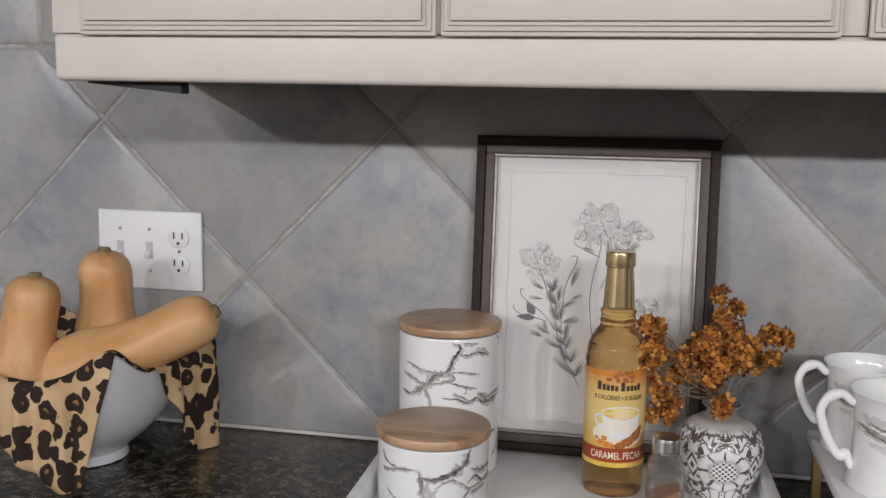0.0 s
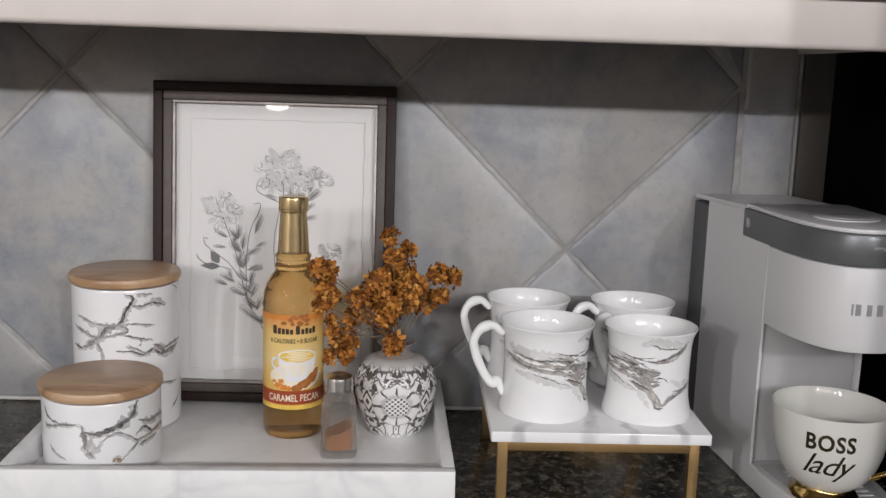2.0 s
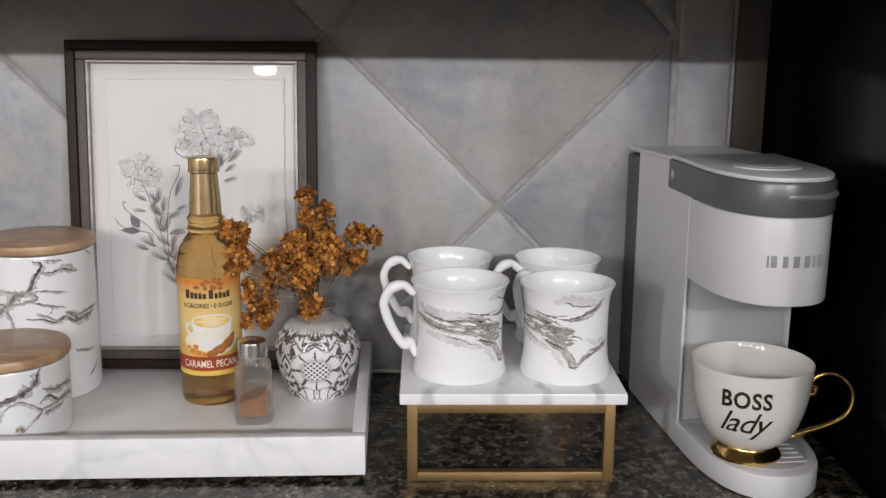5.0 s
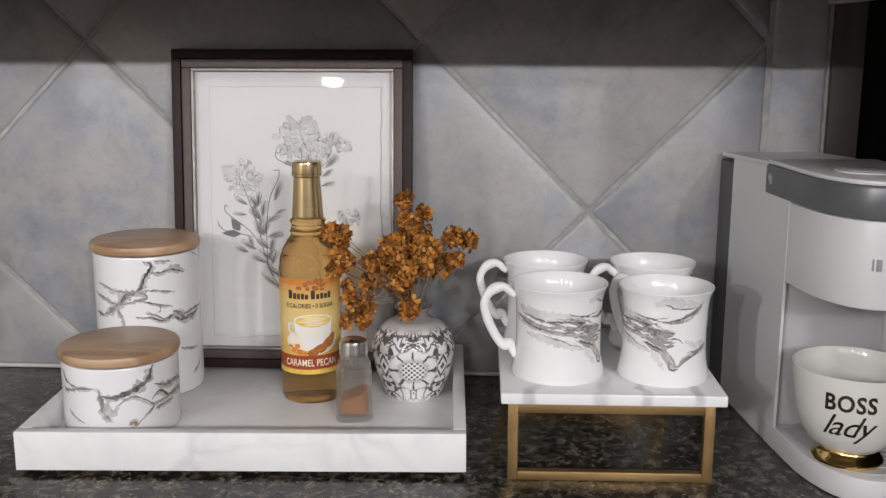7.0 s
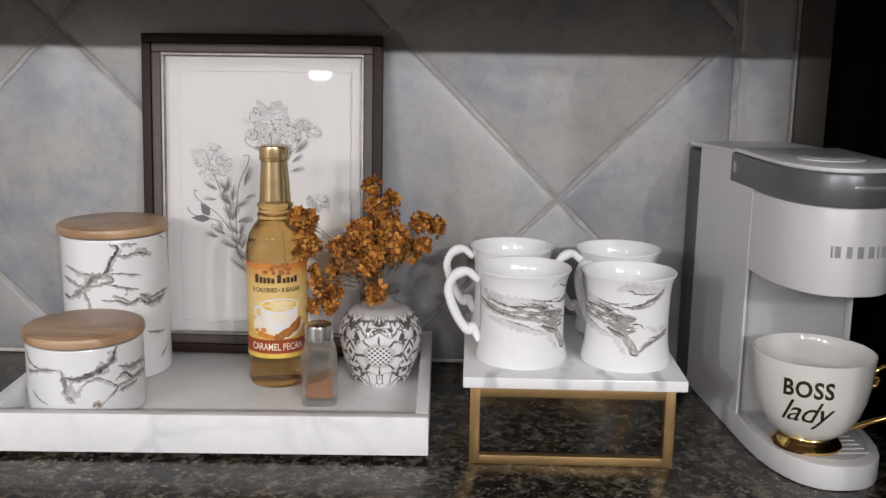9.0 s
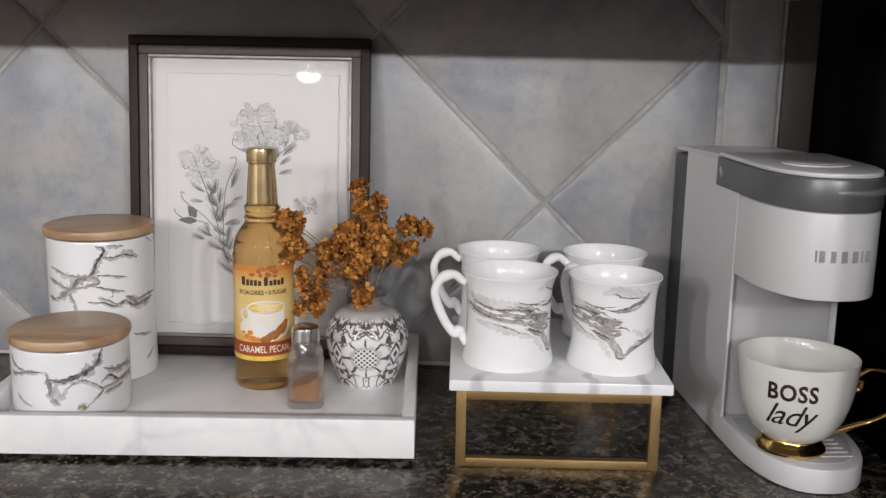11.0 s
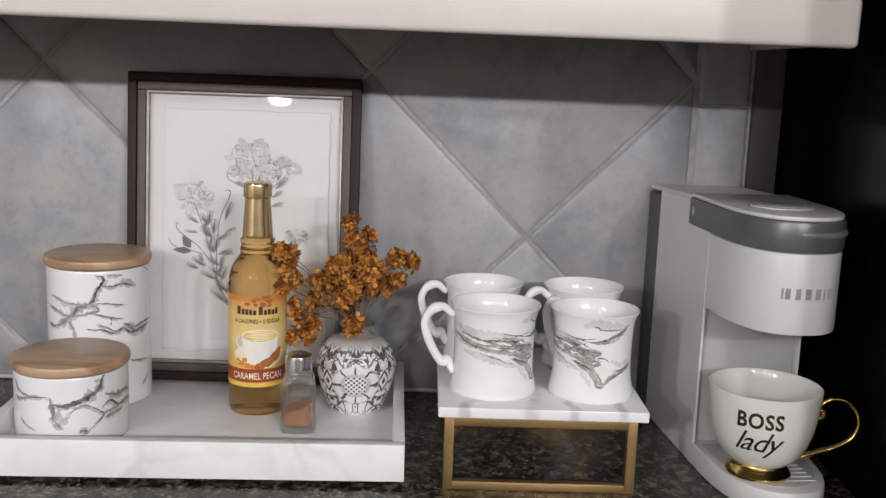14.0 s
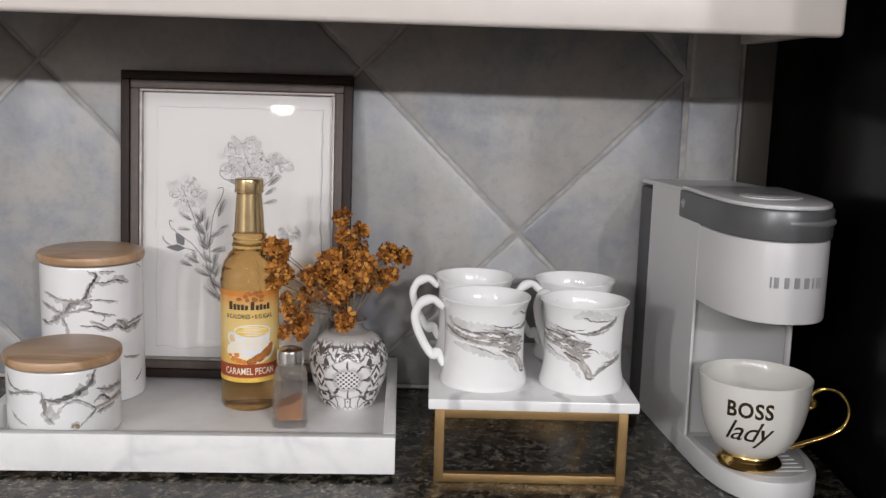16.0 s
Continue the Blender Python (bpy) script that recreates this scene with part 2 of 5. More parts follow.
def squash_material():
    n = Nodes("butternut_skin")
    at = n.vmath("MULTIPLY", n.co, (1, 1, 0.35))
    a, b = n.noise(22, 4, 0.6, co=at), n.noise(160, 3)
    col = n.steps(a, (0.3, (0.58, 0.30, 0.115)), (0.5, (0.68, 0.395, 0.175)), (0.72, (0.74, 0.47, 0.235)))
    col = n.mix(n.steps(b, (0.62, 0.0), (0.72, 0.35)), col, (0.52, 0.29, 0.12))
    n.bump(b, 0.1, 0.0006)
    return n.done(col, 0.42, 0, 0.4, Subsurface_Weight=0.08, Subsurface_Radius=(0.01, 0.004, 0.002))


def flower_material():
    n = Nodes("dried_orange_petal")
    g = n.t.nodes.new("ShaderNodeNewGeometry").outputs["Random Per Island"]
    col = n.steps(g, (0.0, (0.09, 0.034, 0.014)), (0.3, (0.29, 0.105, 0.022)), (0.65, (0.52, 0.205, 0.035)), (1.0, (0.70, 0.37, 0.095)))
    return n.done(n.mix(n.steps(n.noise(300), (0.45, 0.0), (0.7, 0.45)), col, (0.24, 0.085, 0.015)), 0.75, 0, 0.2)


def label_material():
    n = Nodes("printed_caramel_label")
    z = n.math("MULTIPLY", n.math("SUBTRACT", n.axis(2), 0.0405), 8.55)
    col = n.steps(z, (0.0, (0.60, 0.27, 0.05)), (0.2, (0.72, 0.43, 0.09)), (0.55, (0.80, 0.60, 0.24)), (0.8, (0.74, 0.50, 0.16)), (0.93, (0.66, 0.26, 0.06)))
    col = n.mix(n.steps(n.noise(60, 3), (0.4, 0.0), (0.7, 0.25)), col, (0.86, 0.68, 0.34))
    return n.done(col, 0.38)


def glass(name, color=(1, 1, 1), ior=1.4, clear=0.5, cloud=0.0, cloud_color=(1, 1, 1)):
    """Bottle glass: some light goes straight through, the rest is bent, with a full sheen on top."""
    n = Nodes(name)
    t = n.t
    t.nodes.remove(n.b)
    through_glass, bent, sheen = t.nodes.new("ShaderNodeBsdfTransparent"), t.nodes.new("ShaderNodeBsdfGlass"), t.nodes.new("ShaderNodeBsdfGlossy")
    tint = n.mix(n.steps(n.noise(25, 3), (0.35, 0.0), (0.7, 1.0)), tuple(c * 0.97 for c in color), color)
    n.link(tint, through_glass.inputs[0]), n.link(tint, bent.inputs[0])
    bent.inputs["Roughness"].default_value, bent.inputs["IOR"].default_value = 0.01, ior
    sheen.inputs["Roughness"].default_value = 0.03
    body, top = t.nodes.new("ShaderNodeMixShader"), t.nodes.new("ShaderNodeMixShader")
    body.inputs[0].default_value = clear
    n.link(bent.outputs[0], body.inputs[1]), n.link(through_glass.outputs[0], body.inputs[2])
    # a little cloudiness that scatters light
    haze, milky, both = t.nodes.new("ShaderNodeBsdfDiffuse"), t.nodes.new("ShaderNodeBsdfTranslucent"), t.nodes.new("ShaderNodeMixShader")
    n.put(haze.inputs[0], cloud_color), n.put(milky.inputs[0], cloud_color)
    both.inputs[0].default_value = 0.5
    n.link(haze.outputs[0], both.inputs[1]), n.link(milky.outputs[0], both.inputs[2])
    mixed = t.nodes.new("ShaderNodeMixShader")
    mixed.inputs[0].default_value = cloud
    n.link(body.outputs[0], mixed.inputs[1]), n.link(both.outputs[0], mixed.inputs[2])
    facing = t.nodes.new("ShaderNodeLayerWeight").outputs["Facing"]
    gloss = n.math("ADD", n.math("MULTIPLY", n.math("POWER", facing, 4.0), 0.6), 0.055)
    n.link(gloss, top.inputs[0]), n.link(mixed.outputs[0], top.inputs[1]), n.link(sheen.outputs[0], top.inputs[2])
    n.link(top.outputs[0], t.nodes["Material Output"].inputs[0])
    return n.m


def pane_material():
    """Clear picture glass: mostly straight through, with a thin mirror-like sheen."""
    m = bpy.data.materials.new("picture_glass")
    m.use_nodes = True
    t = m.node_tree
    t.nodes.remove(t.nodes["Principled BSDF"])
    clear, gloss, mix = t.nodes.new("ShaderNodeBsdfTransparent"), t.nodes.new("ShaderNodeBsdfGlossy"), t.nodes.new("ShaderNodeMixShader")
    gloss.inputs["Roughness"].default_value = 0.02
    fres = t.nodes.new("ShaderNodeFresnel")
    fres.inputs["IOR"].default_value = 1.5
    t.links.new(fres.outputs[0], mix.inputs[0])
    t.links.new(clear.outputs[0], mix.inputs[1])
    t.links.new(gloss.outputs[0], mix.inputs[2])
    t.links.new(mix.outputs[0], t.nodes["Material Output"].inputs[0])
    return m


def glow(name, color, strength):
    n = Nodes(name)
    return n.done(color, 0.5, 0, 0.5, Emission_Color=color, Emission_Strength=strength)


TILE, GRANITE, MARBLE, STAND_MARBLE = tile_material(), granite_material(), marble_material(), stand_marble_material()
GROUT = plain("pale_beige_grout", (0.36, 0.35, 0.335), 0.8, grain=45, vary=0.5, bump=0.6, depth=0.0012)
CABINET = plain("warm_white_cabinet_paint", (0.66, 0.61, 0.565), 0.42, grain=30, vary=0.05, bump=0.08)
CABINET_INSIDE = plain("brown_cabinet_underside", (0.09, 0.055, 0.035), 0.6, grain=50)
# unseen walls, made nearly black to keep fill light low under the cabinet
DIM_WALL = plain("dim_unseen_wall", (0.085, 0.075, 0.066), 0.7, grain=60, vary=0.05, bump=0.15)
# unseen west wall, made pale as a reflector for the left side
BOUNCE_WALL = plain("unseen_bounce_wall", (0.55, 0.53, 0.50), 0.7, grain=60, vary=0.05, bump=0.15)
# taupe trim; the shade beside the refrigerator is put into its colour
JAMB = plain("shade_darkened_taupe_trim", (0.050, 0.043, 0.036), 0.5, grain=60, vary=0.08)
# unseen ceiling and floor, both darkened so that less light bounces back
CEILING = plain("dimmed_ceiling_paint", (0.23, 0.22, 0.205), 0.8, grain=80, vary=0.04, bump=0.3, depth=0.001)
FLOOR = plain("brown_floor_boards", (0.08, 0.05, 0.032), 0.4, grain=20, vary=0.25)
BLACK = plain("black_gloss_enamel", (0.004, 0.004, 0.004), 0.2, grain=50, vary=0.3, bump=0.03, spec=0.16)
SEAL = plain("black_rubber", (0.02, 0.02, 0.02), 0.7)
CANISTER = white_glaze("white_canister_ceramic", (0.83, 0.83, 0.83), 0.16)
MUG = white_glaze("white_mug_porcelain", (0.85, 0.85, 0.845), 0.08)
VEIN_DARK = print_ink("charcoal_vein_print", (0.045, 0.042, 0.042), (0.30, 0.285, 0.275))
VEIN_MID = print_ink("grey_vein_print", (0.13, 0.12, 0.115), (0.50, 0.48, 0.465))
VEIN_PALE = print_ink("pale_grey_wash_print", (0.40, 0.39, 0.38), (0.70, 0.695, 0.69), 90.0)
VEIN_FAINT = print_ink("faintest_grey_wash_print", (0.62, 0.61, 0.605), (0.82, 0.82, 0.815), 60.0)
VEIN_GOLD = print_ink("bronze_vein_print", (0.20, 0.135, 0.07), (0.50, 0.42, 0.31))
VEIN_BEIGE = print_ink("grey_beige_marbling_print", (0.27, 0.245, 0.215), (0.58, 0.555, 0.525), 110.0, 0.1)
PORCELAIN = plain("white_porcelain", (0.84, 0.84, 0.83), 0.1, grain=20, vary=0.02, bump=0.0, spec=0.35)
CREAM = plain("cream_porcelain", (0.76, 0.75, 0.70), 0.1, grain=20, vary=0.02, bump=0.02)
LID_WOOD = wood_lid_material()
GOLD = plain("polished_gold", (0.83, 0.56, 0.20), 0.12, 1.0, grain=60, vary=0.06, bump=0.03)
SATIN_GOLD = plain("brushed_brass_paint", (0.35, 0.225, 0.095), 0.38, 0.75, grain=180, vary=0.1, bump=0.08)
GOLD_FOIL = plain("gold_foil", (0.66, 0.50, 0.27), 0.2, 0.85, grain=60, vary=0.12, bump=0.15, depth=0.0006)
SYRUP = glass("amber_syrup_in_glass", (1.0, 0.82, 0.52), 1.38, 0.15, 0.03, (0.95, 0.60, 0.22))
CLEAR = glass("clear_glass", (0.995, 0.992, 0.985), 1.45, 0.8, 0.025, (0.85, 0.83, 0.79))
LABEL = label_material()
RED_BAND = plain("brick_red_print", (0.33, 0.055, 0.012), 0.4, grain=200, vary=0.1)
ORANGE_BAND = plain("orange_print", (0.66, 0.24, 0.04), 0.4, grain=200, vary=0.1)
CREAM_PRINT = plain("cream_print", (0.85, 0.78, 0.62), 0.4, grain=200, vary=0.04)
WHITE_PRINT = plain("white_print", (0.80, 0.79, 0.80), 0.4, grain=200, vary=0.05)
YELLOW_PRINT = plain("custard_yellow_print", (0.80, 0.55, 0.10), 0.4, grain=200, vary=0.2)
PECAN_PRINT = plain("pecan_brown_print", (0.34, 0.12, 0.03), 0.4, grain=300, vary=0.5)
DARK_PRINT = plain("dark_brown_print", (0.06, 0.035, 0.02), 0.4, grain=200, vary=0.1)
BLACK_GOLD = plain("dark_gold_lettering", (0.075, 0.055, 0.03), 0.25, 0.6, grain=150, vary=0.5)
SPICE = plain("ground_cinnamon", (0.40, 0.20, 0.10), 0.9, grain=300, vary=0.3, bump=0.6, depth=0.001)
STEEL = plain("worn_steel", (0.62, 0.60, 0.57), 0.24, 1.0, grain=90, vary=0.15)
VASE = vase_material()
VASE_NECK = plain("grey_brown_glaze", (0.30, 0.27, 0.25), 0.16, grain=60, vary=0.25, bump=0.05)
PETAL = flower_material()
STEM = plain("dry_grey_brown_stem", (0.17, 0.125, 0.085), 0.8, grain=200, vary=0.3)
FRAME_DARK = plain("dark_walnut_frame", (0.026, 0.016, 0.014), 0.5, grain=90, vary=0.35, spec=0.2)
FRAME_BROWN = plain("greyed_brown_frame", (0.105, 0.085, 0.075), 0.5, grain=90, vary=0.25, spec=0.3)
FRAME_SILVER = plain("worn_silver_fillet", (0.36, 0.33, 0.31), 0.45, 0.4, grain=60, vary=0.4)
MAT_BOARD = plain("warm_white_mat_board", (0.69, 0.675, 0.655), 0.8, grain=200, vary=0.02)
PAPER = plain("white_rag_paper", (0.70, 0.685, 0.665), 0.85, grain=90, vary=0.025, bump=0.3)
DECKLE_SHADE = plain("shaded_deckle", (0.40, 0.385, 0.365), 0.85, grain=200, vary=0.15)
INK = plain("soft_grey_ink", (0.44, 0.43, 0.42), 0.7, grain=240, vary=0.3)
INK_BLOOM = plain("palest_grey_ink", (0.57, 0.56, 0.545), 0.7, grain=240, vary=0.3)
INK_LINE = plain("grey_ink_line", (0.125, 0.12, 0.118), 0.7, grain=240, vary=0.3)
INK_DARK = plain("dark_grey_ink", (0.17, 0.17, 0.175), 0.7, grain=240, vary=0.4)
PLASTIC = smooth_plastic("white_appliance_plastic", (0.74, 0.735, 0.735), 0.34)
PLASTIC_IN = smooth_plastic("pale_grey_plastic", (0.50, 0.50, 0.495), 0.42)
PLASTIC_GREY = plain("charcoal_silver_plastic", (0.155, 0.16, 0.165), 0.34, 0.35, grain=200, vary=0.08)
TANK = plain("smoky_plastic_tank", (0.115, 0.115, 0.12), 0.5, grain=60, vary=0.1, spec=0.2)
GRIP = plain("satin_grey_plastic", (0.46, 0.465, 0.47), 0.2, 0.6, grain=200, vary=0.05)
LOGO = plain("silver_print", (0.46, 0.46, 0.46), 0.35, 0.3, grain=200, vary=0.1)
PLATE = plain("white_switch_plastic", (0.78, 0.79, 0.81), 0.35, grain=60, vary=0.02)
SLOT = plain("dark_slot", (0.05, 0.05, 0.05), 0.6)
BOWL = plain("white_stoneware", (0.83, 0.84, 0.87), 0.2, grain=30, vary=0.03)
LEOPARD = leopard_material()
SQUASH = squash_material()
SQUASH_STEM = plain("dry_squash_stem", (0.26, 0.20, 0.09), 0.85, grain=200, vary=0.35, bump=0.5)
PANE = pane_material()
LAMP_GLOW = glow("lit_lamp_glass", (1.0, 0.93, 0.84), 14.0)


# ---- building helpers ----
def mesh_of(bm, name, smooth=38):
    bmesh.ops.recalc_face_normals(bm, faces=bm.faces)
    me = bpy.data.meshes.new(name)
    bm.to_mesh(me)
    bm.free()
    if smooth:
        me.shade_smooth()
        me.set_sharp_from_angle(angle=radians(smooth))
    return me


def part(name, bm, material, parent, label="", smooth=38):
    ob = new(name, mesh_of(bm, name, smooth))
    ob.data.materials.append(material)
    ob.parent = parent
    if label:
        tagged(ob, label)
    return ob


def thing(name, label, category, at=None, group="", kind=""):
    ob = new(name)
    ob.empty_display_size = 0.03
    ob.matrix_basis = at or Matrix()
    return tagged(ob, label, category, group, kind)


def solid(name, bm, material, label, category, at=None, group="", kind="", smooth=38):
    ob = new(name, mesh_of(bm, name, smooth))
    ob.data.materials.append(material)
    ob.matrix_basis = at or Matrix()
    return tagged(ob, label, category, group, kind)


def add_box(bm, x0, x1, y0, y1, z0, z1, bevel=0.0, segs=2, m=None):
    r = bmesh.ops.create_cube(bm, size=1.0)
    for v in r["verts"]:
        v.co = Vector((x0 + (v.co.x + 0.5) * (x1 - x0), y0 + (v.co.y + 0.5) * (y1 - y0), z0 + (v.co.z + 0.5) * (z1 - z0)))
    if bevel:
        edges = list({e for v in r["verts"] for e in v.link_edges})
        out = bmesh.ops.bevel(bm, geom=edges, offset=bevel, segments=segs, affect="EDGES", profile=0.5)
        verts = list({v for f in out["faces"] for v in f.verts} | {v for v in r["verts"] if v.is_valid})
    else:
        verts = r["verts"]
    if m:
        bmesh.ops.transform(bm, matrix=m, verts=verts)
    return bm


def box(*a, **k):
    return add_box(bmesh.new(), *a, **k)


def lathe(profile, n=56, bm=None, m=None, closed=False):
    """Turns a profile of (radius, height) about z; a radius of 0 closes an end."""
    bm = bm or bmesh.new()
    rings = []
    for r, z in profile:
        if r < 1e-6:
            rings.append([bm.verts.new((0, 0, z))])
        else:
            rings.append([bm.verts.new((r * math.cos(2 * math.pi * i / n), r * math.sin(2 * math.pi * i / n), z)) for i in range(n)])
    pairs = list(zip(rings, rings[1:])) + ([(rings[-1], rings[0])] if closed else [])
    for a, b in pairs:
        for i in range(n):
            j = (i + 1) % n
            if len(a) == 1 and len(b) > 1:
                bm.faces.new((a[0], b[i], b[j]))
            elif len(b) == 1 and len(a) > 1:
                bm.faces.new((a[i], b[0], a[j]))
            elif len(a) > 1:
                bm.faces.new((a[i], b[i], b[j], a[j]))
    if m:
        bmesh.ops.transform(bm, matrix=m, verts=[v for r in rings for v in r])
    return bm


def smooth_line(points, steps=6):
    """A Catmull-Rom line through points."""
    p = [Vector(q) for q in points]
    p = [p[0] * 2 - p[1]] + p + [p[-1] * 2 - p[-2]]
    out = []
    for i in range(1, len(p) - 2):
        for s in range(steps):
            t = s / steps
            out.append(0.5 * (2 * p[i] + (p[i + 1] - p[i - 1]) * t + (2 * p[i - 1] - 5 * p[i] + 4 * p[i + 1] - p[i + 2]) * t * t + (3 * p[i] - p[i - 1] - 3 * p[i + 1] + p[i + 2]) * t ** 3))
    return out + [p[-2]]


def tube(points, radius, n=10, bm=None, steps=6, flat=1.0):
    """A round bar along points; radius is one number or a function of 0..1."""
    bm = bm or bmesh.new()
    line = smooth_line(points, steps)
    side, rings = None, []
    for i, p in enumerate(line):
        d = (line[min(i + 1, len(line) - 1)] - line[max(i - 1, 0)]).normalized()
        if side is None:
            side = d.orthogonal().normalized()
        side = (side - d * side.dot(d)).normalized()
        up = d.cross(side)
        r = radius(i / (len(line) - 1)) if callable(radius) else radius
        rings.append([bm.verts.new(p + (side * math.cos(2 * math.pi * k / n) + up * (flat * math.sin(2 * math.pi * k / n))) * r) for k in range(n)])
    for a, b in zip(rings, rings[1:]):
        for k in range(n):
            bm.faces.new((a[k], a[(k + 1) % n], b[(k + 1) % n], b[k]))
    bm.faces.new(rings[0]), bm.faces.new(rings[-1])
    return bm


def prism(outline, z0, z1, bm=None, bevel=0.0):
    """An upright prism over a plan outline, with a softened top and bottom edge."""
    bm = bm or bmesh.new()
    c = sum((Vector((x, y, 0)) for x, y in outline), Vector()) / len(outline)
    levels = [(z0, 0.0), (z1, 0.0)] if not bevel else [(z0, bevel), (z0 + bevel * 0.3, bevel * 0.3), (z0 + bevel, 0.0), (z1 - bevel, 0.0), (z1 - bevel * 0.3, bevel * 0.3), (z1, bevel)]
    rings = []
    for z, inset in levels:
        ring = []
        for x, y in outline:
            d = Vector((x, y, 0)) - c
            ring.append(bm.verts.new(c + d * (1 - inset / d.length) + Vector((0, 0, z))))
        rings.append(ring)
    k = len(outline)
    for a, b in zip(rings, rings[1:]):
        for i in range(k):
            bm.faces.new((a[i], a[(i + 1) % k], b[(i + 1) % k], b[i]))
    bm.faces.new(rings[0]), bm.faces.new(rings[-1])
    return bm


def words(text, size, shear=0.0, spacing=1.0, weight=0.008):
    """A flat mesh of lettering in the built-in font, centred, in x and y."""
    cu = bpy.data.curves.new("lettering", "FONT")
    cu.body, cu.size, cu.shear, cu.align_x, cu.space_character = text, size, shear, "CENTER", spacing
    cu.resolution_u, cu.offset = 3, size * weight
    ob = new("lettering", cu)
    bpy.context.view_layer.update()
    me = bpy.data.meshes.new_from_object(ob.evaluated_get(bpy.context.evaluated_depsgraph_get()))
    bpy.data.objects.remove(ob)
    bm = bmesh.new()
    bm.from_mesh(me)
    bpy.data.meshes.remove(me)
    return bm


def wrap(bm, radius_at, z0, turn, lift=0.0004):
    """Bends a flat x, y drawing round the z axis: x runs along the wall, y up from z0; turn in degrees, 0 faces -y, positive to +x."""
    bmesh.ops.triangulate(bm, faces=bm.faces[:])
    for _ in range(2):
        bmesh.ops.subdivide_edges(bm, edges=[e for e in bm.edges if e.calc_length() > 0.005], cuts=1)
        bmesh.ops.triangulate(bm, faces=bm.faces[:])
    for v in bm.verts:
        z = z0 + v.co.y
        r = radius_at(z) + lift
        a = radians(turn) + v.co.x / r
        v.co = Vector((r * math.sin(a), -r * math.cos(a), z))
    return bm


def flat_shape(points, bm=None, cuts=0):
    bm = bm or bmesh.new()
    bm.faces.new([bm.verts.new((x, y, 0)) for x, y in points])
    return bm


def strip(x0, x1, y0, y1, n=24):
    """A flat grid strip, fine enough to be bent."""
    bm = bmesh.new()
    rows = [[bm.verts.new((x0 + (x1 - x0) * i / n, y, 0)) for i in range(n + 1)] for y in (y0, y1)]
    for i in range(n):
        bm.faces.new((rows[0][i], rows[0][i + 1], rows[1][i + 1], rows[1][i]))
    return bm


def oval(cx, cy, rx, ry, n=28, a0=0.0, a1=360.0, bm=None):
    return flat_shape([(cx + rx * math.cos(radians(a0 + (a1 - a0) * i / n)), cy + ry * math.sin(radians(a0 + (a1 - a0) * i / n))) for i in range(n)], bm)


def ribbon(bm, points, width, seed, rough=1.0):
    """A flat, ragged brush stroke through points (metres), thinning at both ends."""
    line = smooth_line([(x, y, 0) for x, y in points], 9)
    n, rows = len(line) - 1, []
    for i, p in enumerate(line):
        d = (line[min(i + 1, n)] - line[max(i - 1, 0)]).normalized()
        side = Vector((-d.y, d.x, 0))
        jig = noise.noise((p.x * 260, p.y * 260, seed)) * 0.0011 * rough + noise.noise((p.x * 800, p.y * 800, seed + 5)) * 0.0006 * rough
        w = width * (0.65 + 0.7 * noise.noise((p.x * 230, seed, p.y * 230)) + 0.35 * min(1.0, 0.002 / width) * noise.noise((seed, p.x * 900, p.y * 900))) * min(1.0, 0.25 + 3.2 * min(i, n - i) / n)
        w = max(w, width * 0.12) / 2
        rows.append((bm.verts.new(p + side * (jig + w)), bm.verts.new(p + side * (jig - w))))
    for a, b in zip(rows, rows[1:]):
        bm.faces.new((a[0], a[1], b[1], b[0]))
    return bm


# ---- room shell ----
COUNTER = 0.914
WALL_END = 0.692
solid("floor", box(-2.8, 3.0, -6.2, 0.3, -0.1, 0.0), FLOOR, "brown wooden floor boards", "floor", kind="structure", smooth=0)
solid("ceiling", box(-2.8, 3.0, -6.2, 0.3, 2.44, 2.54), CEILING, "unseen ceiling kept dark to cut fill light", "ceiling", kind="structure", smooth=0)
solid("wall_west", box(-2.9, -2.8, -6.2, 0.3, 0, 2.44), BOUNCE_WALL, "unseen pale wall added to bounce fill light from the left", "wall", kind="structure", smooth=0)
solid("wall_east", box(3.0, 3.1, -6.2, 0.3, 0, 2.44), DIM_WALL, "unseen wall kept dark to cut bounced light", "wall", kind="structure", smooth=0)
solid("wall_south", box(-2.8, 3.0, -6.3, -6.2, 0, 2.44), DIM_WALL, "unseen wall kept dark to cut bounced light", "wall", kind="structure", smooth=0)
solid("wall_alcove", box(WALL_END, 3.0, 0.2, 0.3, 0, 2.44), DIM_WALL, "unseen darkened wall behind the refrigerator", "wall", kind="structure", smooth=0)
wall_back = solid("wall_north", box(-2.8, WALL_END - 0.002, 0.0024, 0.3, 0, 2.44), GROUT, "grouted backsplash wall with blue-grey glazed tiles set diagonally", "wall", kind="structure", smooth=0)
solid("trim", box(0.6535, WALL_END, -0.008, 0.003, COUNTER + 0.001, 2.43, bevel=0.002), JAMB, "taupe trim board beside the tiles, darkened for the refrigerator's shade", "trim", kind="structure")
solid("caulk_line", tube([(-2.2, -0.001, COUNTER + 0.0025), (-0.6, -0.001, COUNTER + 0.0025), (0.645, -0.001, COUNTER + 0.0025)], 0.0028, 8), plain("white_caulk", (0.6, 0.58, 0.54), 0.6), "thin white caulk line between counter and tiles", "trim", kind="structure")

bm = box(-2.6, 0.712, -0.66, 0.002, COUNTER - 0.035, COUNTER, bevel=0.004)
solid("countertop", bm, GRANITE, "dark speckled polished granite worktop", "worktop", kind="structure")
